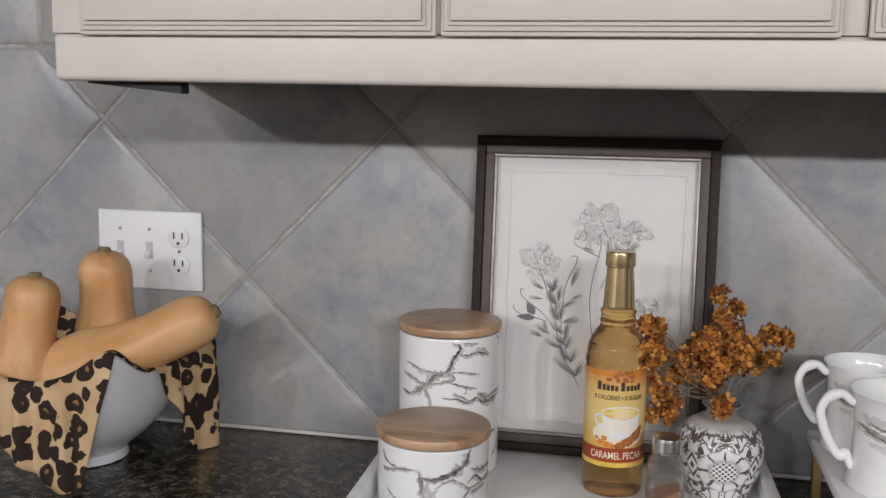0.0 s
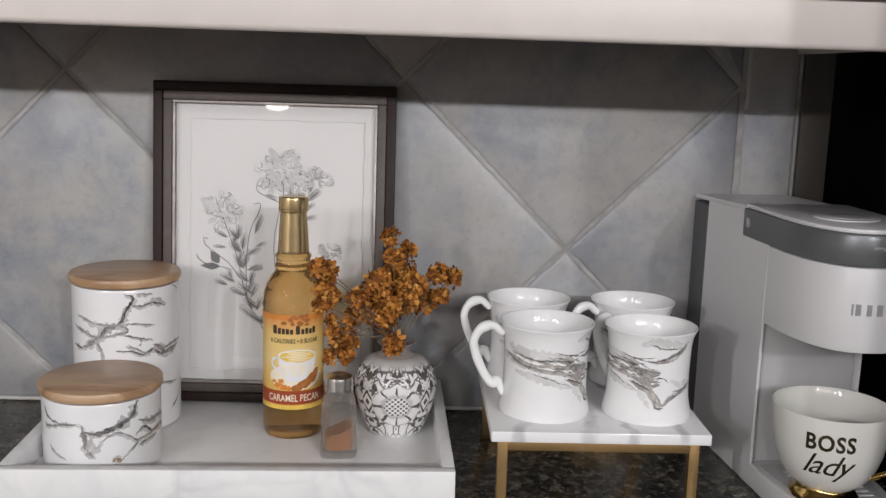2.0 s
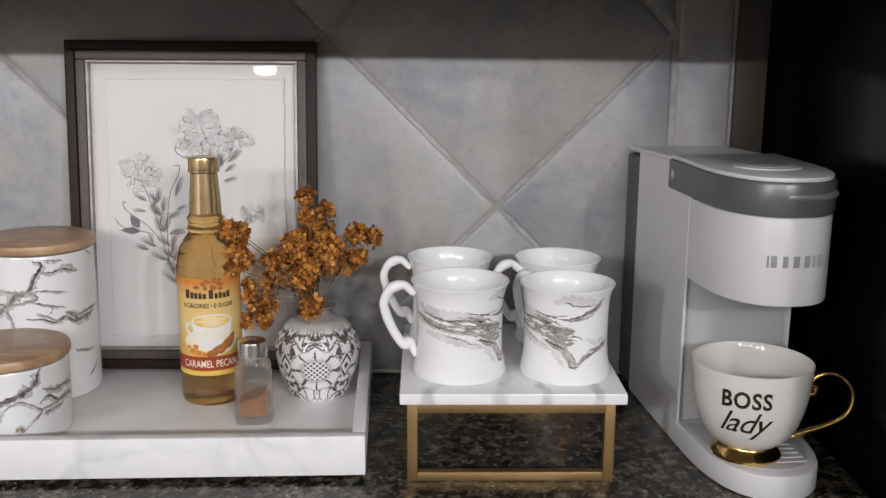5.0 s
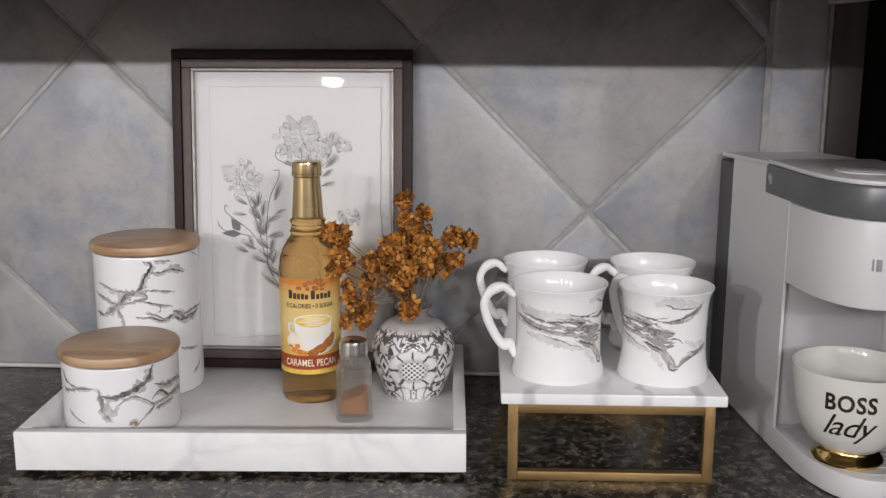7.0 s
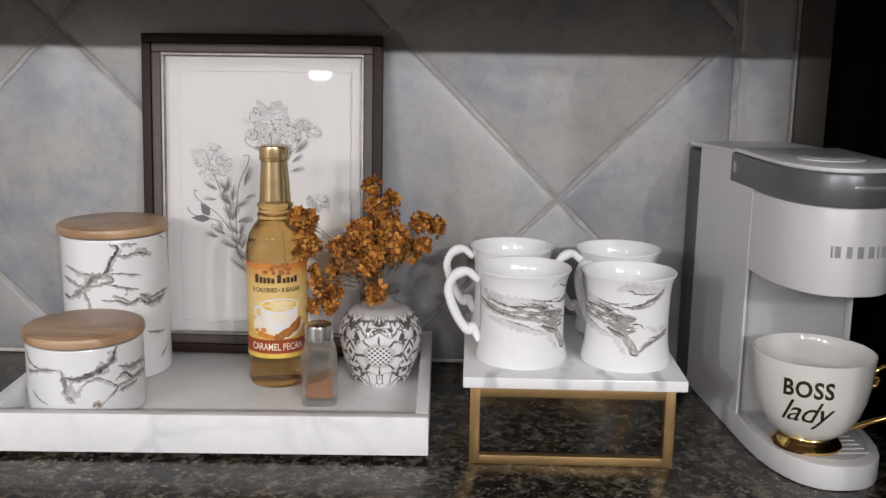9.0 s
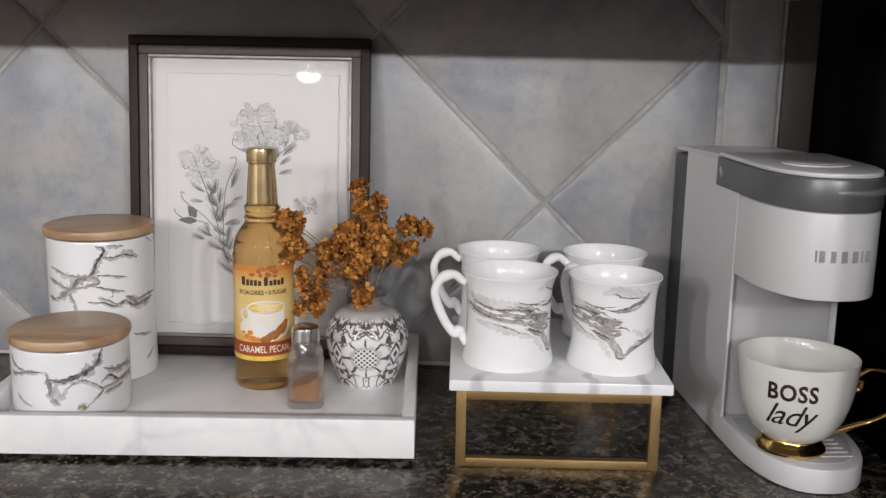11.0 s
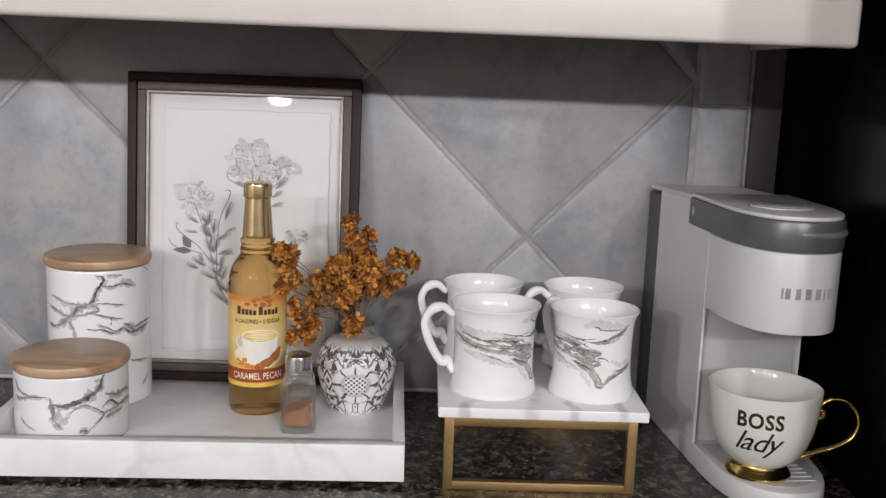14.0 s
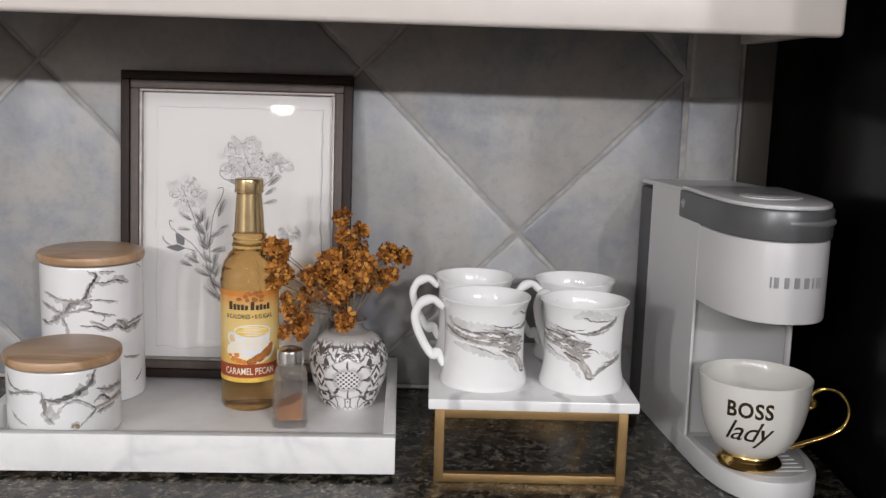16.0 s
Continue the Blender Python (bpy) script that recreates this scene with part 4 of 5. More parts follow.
# ---- syrup bottle ----
def syrup_bottle():
    b = thing("syrup_bottle", "glass bottle of amber syrup with gold foil and caramel label", "bottle", pose(0.023, -0.150, TRAY_FLOOR) @ Matrix.Diagonal((0.955, 0.955, 0.965, 1)))
    body = [(0, 0.003), (0.02, 0.0025), (0.030, 0.0), (0.0345, 0.002), (0.0368, 0.007), (0.0372, 0.02), (0.0366, 0.0285), (0.0366, 0.158), (0.0374, 0.1605), (0.0376, 0.165), (0.0370, 0.1675), (0.0363, 0.1685), (0.0361, 0.171), (0.0364, 0.1725), (0.0356, 0.178), (0.0338, 0.1835), (0.0334, 0.1845), (0.0330, 0.187), (0.0300, 0.1925), (0.0262, 0.1985), (0.0222, 0.2035), (0.0209, 0.2065),
            (0.0222, 0.2085), (0.0226, 0.2105), (0.0210, 0.2125), (0.0205, 0.2185), (0.0219, 0.2205), (0.0222, 0.2230), (0.0200, 0.2250), (0.0180, 0.227), (0.0148, 0.275), (0.0142, 0.289), (0, 0.289)]
    part("glass_body", lathe(body, 72), SYRUP, b)
    foil = [(0.0189, 0.2255), (0.0193, 0.2262), (0.0189, 0.2295), (0.0178, 0.250), (0.0165, 0.266), (0.0158, 0.2748), (0.0151, 0.2748), (0.0158, 0.266), (0.0171, 0.250), (0.0183, 0.2295)]
    part("neck_foil", lathe(foil, 56, closed=True), GOLD_FOIL, b, "crinkled gold foil sleeve")
    cap = [(0, 0.2935), (0.0156, 0.2935), (0.0174, 0.2925), (0.0178, 0.2905), (0.0178, 0.2795), (0.0183, 0.2790), (0.0183, 0.2765), (0.0172, 0.2755), (0.0150, 0.2755), (0.0150, 0.289), (0, 0.2895)]
    part("cap", lathe(cap, 56), GOLD_FOIL, b, "round gold screw cap")
    r = lambda z: 0.0366
    face, up = 10, 0.0095
    label = part("label", wrap(strip(-0.062, 0.062, 0.030, 0.147, 40), r, up, face, 0.0005), LABEL, b, "yellow and orange printed paper label")
    part("red_band", wrap(strip(-0.0619, 0.0619, 0.0365, 0.0535, 40), r, up, face, 0.0008), RED_BAND, label)
    part("gold_edge", wrap(strip(-0.0619, 0.0619, 0.0302, 0.0355, 40), r, up, face, 0.0008), YELLOW_PRINT, label)
    part("orange_edge", wrap(strip(-0.0619, 0.0619, 0.1405, 0.1468, 40), r, up, face, 0.0008), ORANGE_BAND, label)
    def line_of(text, size, width, z, material, label_text):
        bm = words(text, size, 0, 1.0, 0.012)
        k = width / (max(v.co.x for v in bm.verts) - min(v.co.x for v in bm.verts))
        for v in bm.verts:
            v.co.x *= k
        part("lettering", wrap(bm, r, z + up, face, 0.0011), material, label, label_text)

    line_of("CARAMEL PECAN", 0.0122, 0.0675, 0.0405, CREAM_PRINT, "cream capital letters")
    line_of("0 CALORIES \u2022 0 SUGAR", 0.0078, 0.062, 0.1125, DARK_PRINT, "dark brown capital letters")
    bm = bmesh.new()
    for x, ww, hh in ((-0.0245, 0.005, 0.0105), (-0.0185, 0.004, 0.0075), (-0.0135, 0.0038, 0.007), (-0.0085, 0.0038, 0.007), (-0.0035, 0.0038, 0.006), (0.004, 0.0048, 0.0105), (0.010, 0.0038, 0.006), (0.015, 0.0038, 0.007), (0.020, 0.0038, 0.006), (0.025, 0.004, 0.008)):
        flat_shape([(x - ww / 2, 0), (x + ww / 2, 0), (x + ww / 2, hh), (x - ww / 2, hh)], bm)
    part("brand_bars", wrap(bm, r, 0.1235 + up, face, 0.0011), DARK_PRINT, label)
    # printed cup, froth, caramel cubes and nuts
    part("white_oval", wrap(oval(0.002, 0.0705, 0.034, 0.0165), r, up, face, 0.00085), CREAM_PRINT, label)
    rim_x, rim_z, rim_w, rim_h = 0.004, 0.0965, 0.0245, 0.0082
    side_line = [(-1.0, 0.0), (-0.94, -0.012), (-0.76, -0.0235), (-0.45, -0.0315), (0.45, -0.0315), (0.76, -0.0235), (0.94, -0.012), (1.0, 0.0)]
    part("cup_print", wrap(flat_shape([(rim_x + rim_w * x, rim_z + z) for x, z in side_line]), r, up, face, 0.0010), WHITE_PRINT, label)
    part("cup_handle_print", wrap(tube([(-0.0195, 0.093, 0), (-0.027, 0.0925, 0), (-0.0285, 0.086, 0), (-0.0245, 0.081, 0), (-0.0165, 0.080, 0)], 0.0016, 6), r, up, face, 0.0010), WHITE_PRINT, label)
    part("cup_rim_print", wrap(oval(rim_x, rim_z, rim_w, rim_h), r, up, face, 0.0012), WHITE_PRINT, label)
    part("froth_print", wrap(oval(rim_x, rim_z - 0.0004, rim_w * 0.92, rim_h * 0.86), r, up, face, 0.0014), YELLOW_PRINT, label)
    bm = bmesh.new()
    for q in range(6):
        oval(rim_x + 0.004 * math.sin(q * 2.1), rim_z - 0.0052 + 0.002 * q, rim_w * (0.5 + 0.25 * math.sin(0.6 * q)), 0.0006, 16, bm=bm)
    part("drizzle_print", wrap(bm, r, up, face, 0.0016), CREAM_PRINT, label)
    rnd = random.Random(3)
    for x, z, s in ((-0.021, 0.0605, 0.0052), (-0.0135, 0.0585, 0.0056), (-0.0165, 0.0655, 0.0046), (-0.0065, 0.0570, 0.0046), (-0.026, 0.0650, 0.0034)):
        a = rnd.uniform(0.2, 1.2)
        cube = flat_shape([(x + s * math.cos(a + q * math.pi / 2), z + 0.8 * s * math.sin(a + q * math.pi / 2)) for q in range(4)])
        part("caramel_print", wrap(cube, r, up, face, 0.0016 + 0.0001 * rnd.random()), ORANGE_BAND, label)
    for x, z, lng, an in ((0.010, 0.0620, 0.0105, 28), (0.0185, 0.0660, 0.0118, 52), (0.0265, 0.0715, 0.0100, 62), (0.003, 0.0575, 0.0070, 8)):
        ca, sa = math.cos(radians(an)), math.sin(radians(an))
        nut = flat_shape([(x + lng * u * ca - 0.0045 * w * sa, z + lng * u * sa + 0.0045 * w * ca) for u, w in [(math.cos(q * math.pi / 8), math.sin(q * math.pi / 8)) for q in range(16)]])
        nut = part("nut_print", wrap(nut, r, up, face, 0.0018 + 0.0002 * rnd.random()), PECAN_PRINT, label)
        bm = bmesh.new()
        for w in (-0.55, 0.0, 0.55):
            k = 0.85 * math.sqrt(1 - w * w)
            flat_shape([(x + lng * u * ca - 0.0045 * (w + d) * sa, z + lng * u * sa + 0.0045 * (w + d) * ca) for u, d in ((-k, 0), (0, -0.11), (k, 0), (0, 0.11))], bm)
        part("nut_groove", wrap(bm, r, up, face, 0.0021), ORANGE_BAND, nut)
    bm = bmesh.new()
    for q in range(16):
        oval(rnd.uniform(-0.018, 0.020), 0.1345 + rnd.uniform(0, 0.0115), rnd.uniform(0.002, 0.004), rnd.uniform(0.0015, 0.003), 9, bm=bm)
    part("nut_print", wrap(bm, r, up, face, 0.0013), PECAN_PRINT, label)


syrup_bottle()


# ---- spice shaker ----
def spice_shaker():
    s = thing("spice_shaker", "small ribbed square glass shaker with steel lid, part full of cinnamon", "shaker", pose(0.0835, -0.217, TRAY_FLOOR, 0, 0, 6) @ Matrix.Diagonal((0.93, 0.93, 0.94, 1)))

    def ring(half, corner, flutes, z):
        out = []
        for i in range(64):
            a = 2 * math.pi * i / 64
            e = 0.42
            x, y = abs(math.cos(a)) ** e * (1 if math.cos(a) > 0 else -1), abs(math.sin(a)) ** e * (1 if math.sin(a) > 0 else -1)
            k = half * (1 - flutes * 0.5 * (1 + math.cos(a * 32)))
            c, d = math.cos(a), math.sin(a)
            out.append((k * (x * (1 - corner) + c * corner), k * (y * (1 - corner) + d * corner), z))
        return out

    levels = [(0.0205, 0.0, 0, 0.0), (0.0222, 0.0, 0, 0.003), (0.0222, 0.0, 0, 0.012), (0.0216, 0.0, 0.06, 0.018), (0.0212, 0.05, 0.06, 0.055), (0.0205, 0.2, 0.03, 0.064), (0.0185, 0.7, 0, 0.072), (0.0160, 1, 0, 0.077), (0.0155, 1, 0, 0.083)]
    bm = bmesh.new()
    rings = [[bm.verts.new(p) for p in ring(*lv)] for lv in levels]
    inner = [[bm.verts.new(p) for p in ring(lv[0] - 0.0028, lv[1] + 0.12 * (1 - lv[1]), 0, lv[3] + (0.009 if i == 0 else 0.004 if i == 1 else 0))] for i, lv in enumerate(levels) if i != 2]
    for some in (rings, inner):
        for p, q in zip(some, some[1:]):
            for i in range(64):
                bm.faces.new((p[i], p[(i + 1) % 64], q[(i + 1) % 64], q[i]))
        bm.faces.new(some[0])
    for i in range(64):
        bm.faces.new((rings[-1][i], rings[-1][(i + 1) % 64], inner[-1][(i + 1) % 64], inner[-1][i]))
    part("jar", bm, CLEAR, s)
    bm = bmesh.new()
    lv = [(0.0172, 0.1, 0, 0.0098), (0.0176, 0.1, 0, 0.016), (0.0174, 0.1, 0, 0.031)]
    rings = [[bm.verts.new(Vector(p) + Vector((0, 0, 0.007 * (p[0] / 0.018) + 0.001 * math.sin(i)) if k == 2 else (0, 0, 0))) for i, p in enumerate(ring(*l))] for k, l in enumerate(lv)]
    for p, q in zip(rings, rings[1:]):
        for i in range(64):
            bm.faces.new((p[i], p[(i + 1) % 64], q[(i + 1) % 64], q[i]))
    bm.faces.new(rings[0]), bm.faces.new(rings[-1])
    part("spice_fill", bm, SPICE, s, "reddish brown ground spice")
    lid = [(0.0158, 0.079), (0.0172, 0.079), (0.0175, 0.0815), (0.0170, 0.0835), (0.0170, 0.0925), (0.0160, 0.0965), (0.0120, 0.0985), (0, 0.0992), (0, 0.0975), (0.0115, 0.097), (0.0158, 0.0915)]
    cap = part("lid", lathe(lid, 40), STEEL, s, "worn domed steel lid")
    bm = bmesh.new()
    for q in range(7):
        a = 2 * math.pi * q / 6
        d = 0 if q == 6 else 0.006
        lathe([(0, 0), (0.0009, 0), (0.0009, 0.0003), (0, 0.0003)], 8, bm, Matrix.Translation((d * math.cos(a), d * math.sin(a), 0.0990 if q == 6 else 0.0988)))
    part("shaker_holes", bm, SLOT, cap)


spice_shaker()


# ---- bud vase with dried flowers ----
def bud_vase():
    v = thing("bud_vase", "small round white ceramic vase with dark brown ornament", "vase", pose(0.1445, -0.137, TRAY_FLOOR, 0, 0, 9) @ Matrix.Diagonal((0.967, 0.967, 0.967, 1)))
    prof = [(0, 0.002), (0.026, 0.002), (0.031, 0.0), (0.0335, 0.0015), (0.0345, 0.004), (0.0405, 0.018), (0.0465, 0.034), (0.0502, 0.050), (0.0512, 0.060), (0.0500, 0.071), (0.0455, 0.082), (0.0370, 0.0915), (0.0265, 0.0975), (0.0195, 0.1010), (0.0178, 0.1045), (0.0182, 0.1085), (0.0232, 0.1125),
            (0.0238, 0.1138), (0.0222, 0.1141), (0.0160, 0.1090), (0.0152, 0.1040), (0.0200, 0.096), (0.042, 0.078), (0.046, 0.06), (0.03, 0.01), (0, 0.008)]
    part("pot", lathe(prof[:13] + [(0.0225, 0.0965), (0.036, 0.084), (0.042, 0.078), (0.046, 0.06), (0.03, 0.01), (0, 0.008)], 72), VASE, v)
    part("neck", lathe([(0.0262, 0.0973)] + prof[13:21] + [(0.0215, 0.0962)], 56, closed=True), VASE_NECK, v, "grey-brown glazed neck and rim")
    f = thing("dried_flowers", "bunch of dried orange flowers standing in the vase", "flowers", pose(0.1445, -0.137, TRAY_FLOOR + 0.0195) @ Matrix.Diagonal((0.967, 0.967, 0.967, 1)))
    rnd = random.Random(11)
    heads = [(-0.009, 0.245, 0.0075), (-0.006, 0.224, 0.006), (0.011, 0.226, 0.007), (0.050, 0.201, 0.012), (0.067, 0.195, 0.010), (0.052, 0.175, 0.008), (-0.019, 0.190, 0.016), (0.001, 0.197, 0.017), (0.017, 0.187, 0.014), (-0.025, 0.170, 0.016), (-0.006, 0.170, 0.018),
             (0.014, 0.166, 0.016), (0.031, 0.160, 0.012), (-0.048, 0.173, 0.011), (-0.055, 0.143, 0.012), (-0.035, 0.150, 0.016), (-0.015, 0.147, 0.014), (-0.045, 0.160, 0.012), (-0.090, 0.2125, 0.011), (-0.080, 0.209, 0.009), (-0.083, 0.192, 0.011), (-0.078, 0.180, 0.010), (-0.088, 0.170, 0.007),
             (-0.076, 0.129, 0.009), (-0.070, 0.109, 0.013), (-0.062, 0.095, 0.010), (-0.085, 0.095, 0.009), (-0.055, 0.112, 0.009), (-0.058, 0.122, 0.009), (-0.080, 0.139, 0.007), (-0.003, 0.119, 0.0125)]
    for hx, hz, hr in heads:
        hy = -0.034 if hx > -0.01 and hz < 0.125 else -0.045 + rnd.uniform(-0.006, 0.006) if hx < -0.075 and hz > 0.16 else rnd.uniform(-0.02, 0.0) if hz < 0.14 else rnd.uniform(-0.028, 0.024)
        hr, hz = hr * (0.85 if hx < -0.05 and hz < 0.14 else 1.28 if abs(hx) < 0.035 and hz > 0.14 else 1.1), hz - 0.02
        root = (rnd.uniform(-0.008, 0.008), rnd.uniform(-0.008, 0.008), 0.0)
        mouth = (0.010 * math.tanh(hx * 20), 0.008 * math.tanh(hy * 30), 0.092)
        if hz < 0.095:
            pts = [root, mouth, (hx * 0.3, hy * 0.35 - 0.004, 0.112), (hx * 0.75, hy * 0.8, hz + 0.03), (hx, hy, hz)]
        else:
            pts = [root, mouth, (hx * 0.45, hy * 0.4, 0.092 + (hz - 0.092) * 0.5), (hx, hy, hz)]
        part("stem", tube(pts, lambda t: 0.0008 - 0.0003 * t, 6, steps=4), STEM, f)
        bm, twigs = bmesh.new(), bmesh.new()
        for q in range(int(11 + 115 * (hr / 0.02) ** 2)):
            d = Vector((rnd.gauss(0, 1), rnd.gauss(0, 1), rnd.gauss(0, 0.9)))
            d = d.normalized() * hr * rnd.uniform(0.3, 1.0)
            c = Vector((hx, hy, hz)) + d
            if q % 3 == 0:
                tube([(hx, hy, hz - 0.6 * hr), (hx + d.x * 0.4, hy + d.y * 0.4, hz + d.z * 0.3 - 0.2 * hr), tuple(c)], 0.0004, 4, twigs, 2)
            up = (d.normalized() + Vector((rnd.uniform(-0.6, 0.6), rnd.uniform(-0.6, 0.6), rnd.uniform(-0.3, 0.7)))).normalized()
            side = up.orthogonal().normalized()
            other = up.cross(side)
            ln = rnd.uniform(0.0040, 0.0082)
            spin = rnd.uniform(0, 6)
            for s in range(4):
                a = spin + s * math.pi / 2 + rnd.uniform(-0.25, 0.25)
                e = side * math.cos(a) + other * math.sin(a)
                g = up.cross(e)
                cup = rnd.uniform(0.1, 0.8)
                p0 = bm.verts.new(c)
                p1 = bm.verts.new(c + (e * 0.55 + g * 0.42 + up * cup * 0.35) * ln)
                tip = rnd.uniform(0.4, 1.1)
                p2 = bm.verts.new(c + (e * 1.0 + g * 0.30 + up * cup * tip) * ln)
                p4 = bm.verts.new(c + (e * rnd.uniform(0.9, 1.1) - g * 0.26 + up * cup * tip * rnd.uniform(0.5, 1.2)) * ln)
                p3 = bm.verts.new(c + (e * 0.6 - g * 0.42 + up * cup * 0.3) * ln)
                bm.faces.new((p0, p1, p2)), bm.faces.new((p0, p2, p4)), bm.faces.new((p0, p4, p3))
        part("flower_head", bm, PETAL, f, smooth=0)
        part("twig_spray", twigs, STEM, f, smooth=0)


bud_vase()


# ---- mug stand ----
STAND_TOP = 1.0088


def mug_stand():
    s = thing("mug_stand", "small riser with grey-veined white marble top and brass wire frame legs", "stand", pose(0.248, -0.3315, COUNTER, 0, 0, 0.8))
    w, d, z0, z1 = 0.2255, 0.24, 0.083, STAND_TOP - COUNTER
    part("marble_top", box(0, w, 0, d, z0, z1, bevel=0.0018), STAND_MARBLE, s)
    t = 0.0105
    x0, x1 = 0.0075, w - 0.0105
    for y in (0.005, d - 0.016):
        leg = part("leg_frame", box(x0, x0 + t, y, y + t, 0.0, z0 - 0.0003, bevel=0.0008), SATIN_GOLD, s)
        part("upright", box(x1 - t, x1, y, y + t, 0.0, z0 - 0.0003, bevel=0.0008), SATIN_GOLD, leg)
        part("foot_bar", box(x0 + t - 0.0002, x1 - t + 0.0002, y + 0.0002, y + t - 0.0002, 0.0, t - 0.001, bevel=0.0008), SATIN_GOLD, leg)
        part("top_bar", box(x0 + t - 0.0002, x1 - t + 0.0002, y + 0.0002, y + t - 0.0002, z0 - t, z0 - 0.0005, bevel=0.0008), SATIN_GOLD, leg)


mug_stand()


def marbling(cup, prof):
    """A slanting band of grey-beige marbling round the side, with dark strokes, white gaps and spots."""
    def fit(z):
        for (r0, z0), (r1, z1) in zip(prof[3:], prof[4:]):
            if z <= z1:
                return r0 + (r1 - r0) * max(0.0, z - z0) / max(1e-6, z1 - z0)
        return prof[-1][0]

    body, wash, mids, faint, ink, gaps, spots = (bmesh.new() for _ in range(7))
    at = lambda a, up: (radians(a) * 0.0468, up * 0.001)

    def stroke(bm, width, *points):
        ribbon(bm, [at(*p) for p in points], width * 0.001, 2.3 * points[0][0] + points[0][1])

    rnd = random.Random(7)

    def streaks(count, spread, *points):
        """Many thin strokes flowing along one line."""
        for _ in range(count):
            off, cut = rnd.uniform(-1, 1), rnd.randint(0, max(0, len(points) - 3))
            run = points[cut:cut + rnd.randint(3, 5)]
            line = [at(a + rnd.uniform(-4, 4), up + off * spread + rnd.uniform(-1.2, 1.2)) for a, up in run]
            bm = wash if abs(off) > 0.8 else rnd.choice((body, body, body, mids, wash))
            ribbon(bm, line, rnd.uniform(1.6, 5.0) * 0.001, rnd.uniform(0, 90), 0.4)

    streaks(34, 7.5, (-84, 72), (-66, 69), (-48, 65), (-26, 62), (-4, 60), (14, 58), (30, 55), (44, 54))
    streaks(36, 9.5, (-14, 68), (0, 65), (14, 62), (28, 57), (42, 53), (56, 54))
    streaks(16, 6.0, (14, 52), (26, 47), (38, 41), (48, 33), (54, 25), (60, 22))
    streaks(9, 2.2, (52, 25), (62, 22), (70, 29), (84, 35), (100, 38), (112, 43))
    streaks(8, 2.0, (46, 70), (60, 72), (74, 76), (88, 81), (100, 89))
    for width, line in ((9, ((-76, 80), (-48, 75), (-16, 73), (12, 73))), (10, ((30, 88), (52, 92), (74, 90), (98, 84))), (8, ((-58, 53), (-30, 49), (-2, 44), (26, 37))), (7, ((26, 40), (36, 28), (44, 20))), (6, ((70, 50), (88, 44), (104, 47)))):
        ribbon(faint, [at(*p) for p in line], width * 0.0016, width * 3.1, 0.5)
    stroke(ink, 1.8, (-70, 79), (-48, 71), (-22, 67.5), (2, 68), (22, 66), (34, 69))
    stroke(ink, 2.0, (-74, 70), (-58, 64), (-42, 60), (-26, 59))
    stroke(ink, 1.5, (0, 77), (14, 74), (30, 73), (48, 76))
    stroke(ink, 2.0, (10, 74), (26, 72), (44, 70.5), (60, 73), (76, 77), (92, 84))
    stroke(ink, 2.3, (42, 90), (56, 86), (70, 84), (88, 86))
    stroke(ink, 2.4, (18, 47), (32, 43), (46, 36))
    stroke(ink, 1.6, (52, 54), (60, 52), (68, 48))
    stroke(ink, 1.9, (50, 22), (58, 19.5), (64, 21))
    stroke(ink, 1.4, (-30, 52), (-8, 48), (8, 43), (20, 40))
    stroke(ink, 1.4, (74, 38), (90, 38), (108, 44))
    stroke(gaps, 3.9, (-46, 67), (-32, 64.5), (-16, 64))
    stroke(gaps, 3.6, (-10, 66), (4, 64.5), (14, 63))
    stroke(gaps, 3.3, (-58, 70), (-50, 68), (-42, 66))
    stroke(gaps, 3.0, (8, 57), (20, 56), (28, 53))
    stroke(gaps, 3.0, (24, 66), (32, 64), (40, 63))
    for a, up, rx, ry in ((19, 65, 1.8, 0.9), (20, 55, 2.2, 1.1), (31, 56, 1.6, 1.2), (19, 47, 2.4, 1.0), (30, 43, 2.0, 1.0), (31, 67, 1.0, 0.8), (12, 51, 1.4, 0.8), (40, 49, 1.6, 0.9), (-36, 58, 1.6, 0.7), (46, 62, 1.2, 0.6)):
        x, y = at(a, up)
        oval(x, y, rx * 0.001, ry * 0.001, 12, bm=spots)
    for name, bm, material, lift in (("faint_wash", faint, VEIN_FAINT, 0.00012), ("marbled_wash", wash, VEIN_PALE, 0.00026), ("marbled_band", body, VEIN_BEIGE, 0.00032), ("grey_streak", mids, VEIN_MID, 0.00038), ("white_gap", gaps, MUG, 0.00046), ("dark_stroke", ink, VEIN_DARK, 0.00054), ("dark_spot", spots, VEIN_DARK, 0.0006)):
        tagged(part(name, wrap(bm, fit, 0, 0, lift), material, cup, smooth=0), kind="stuff")


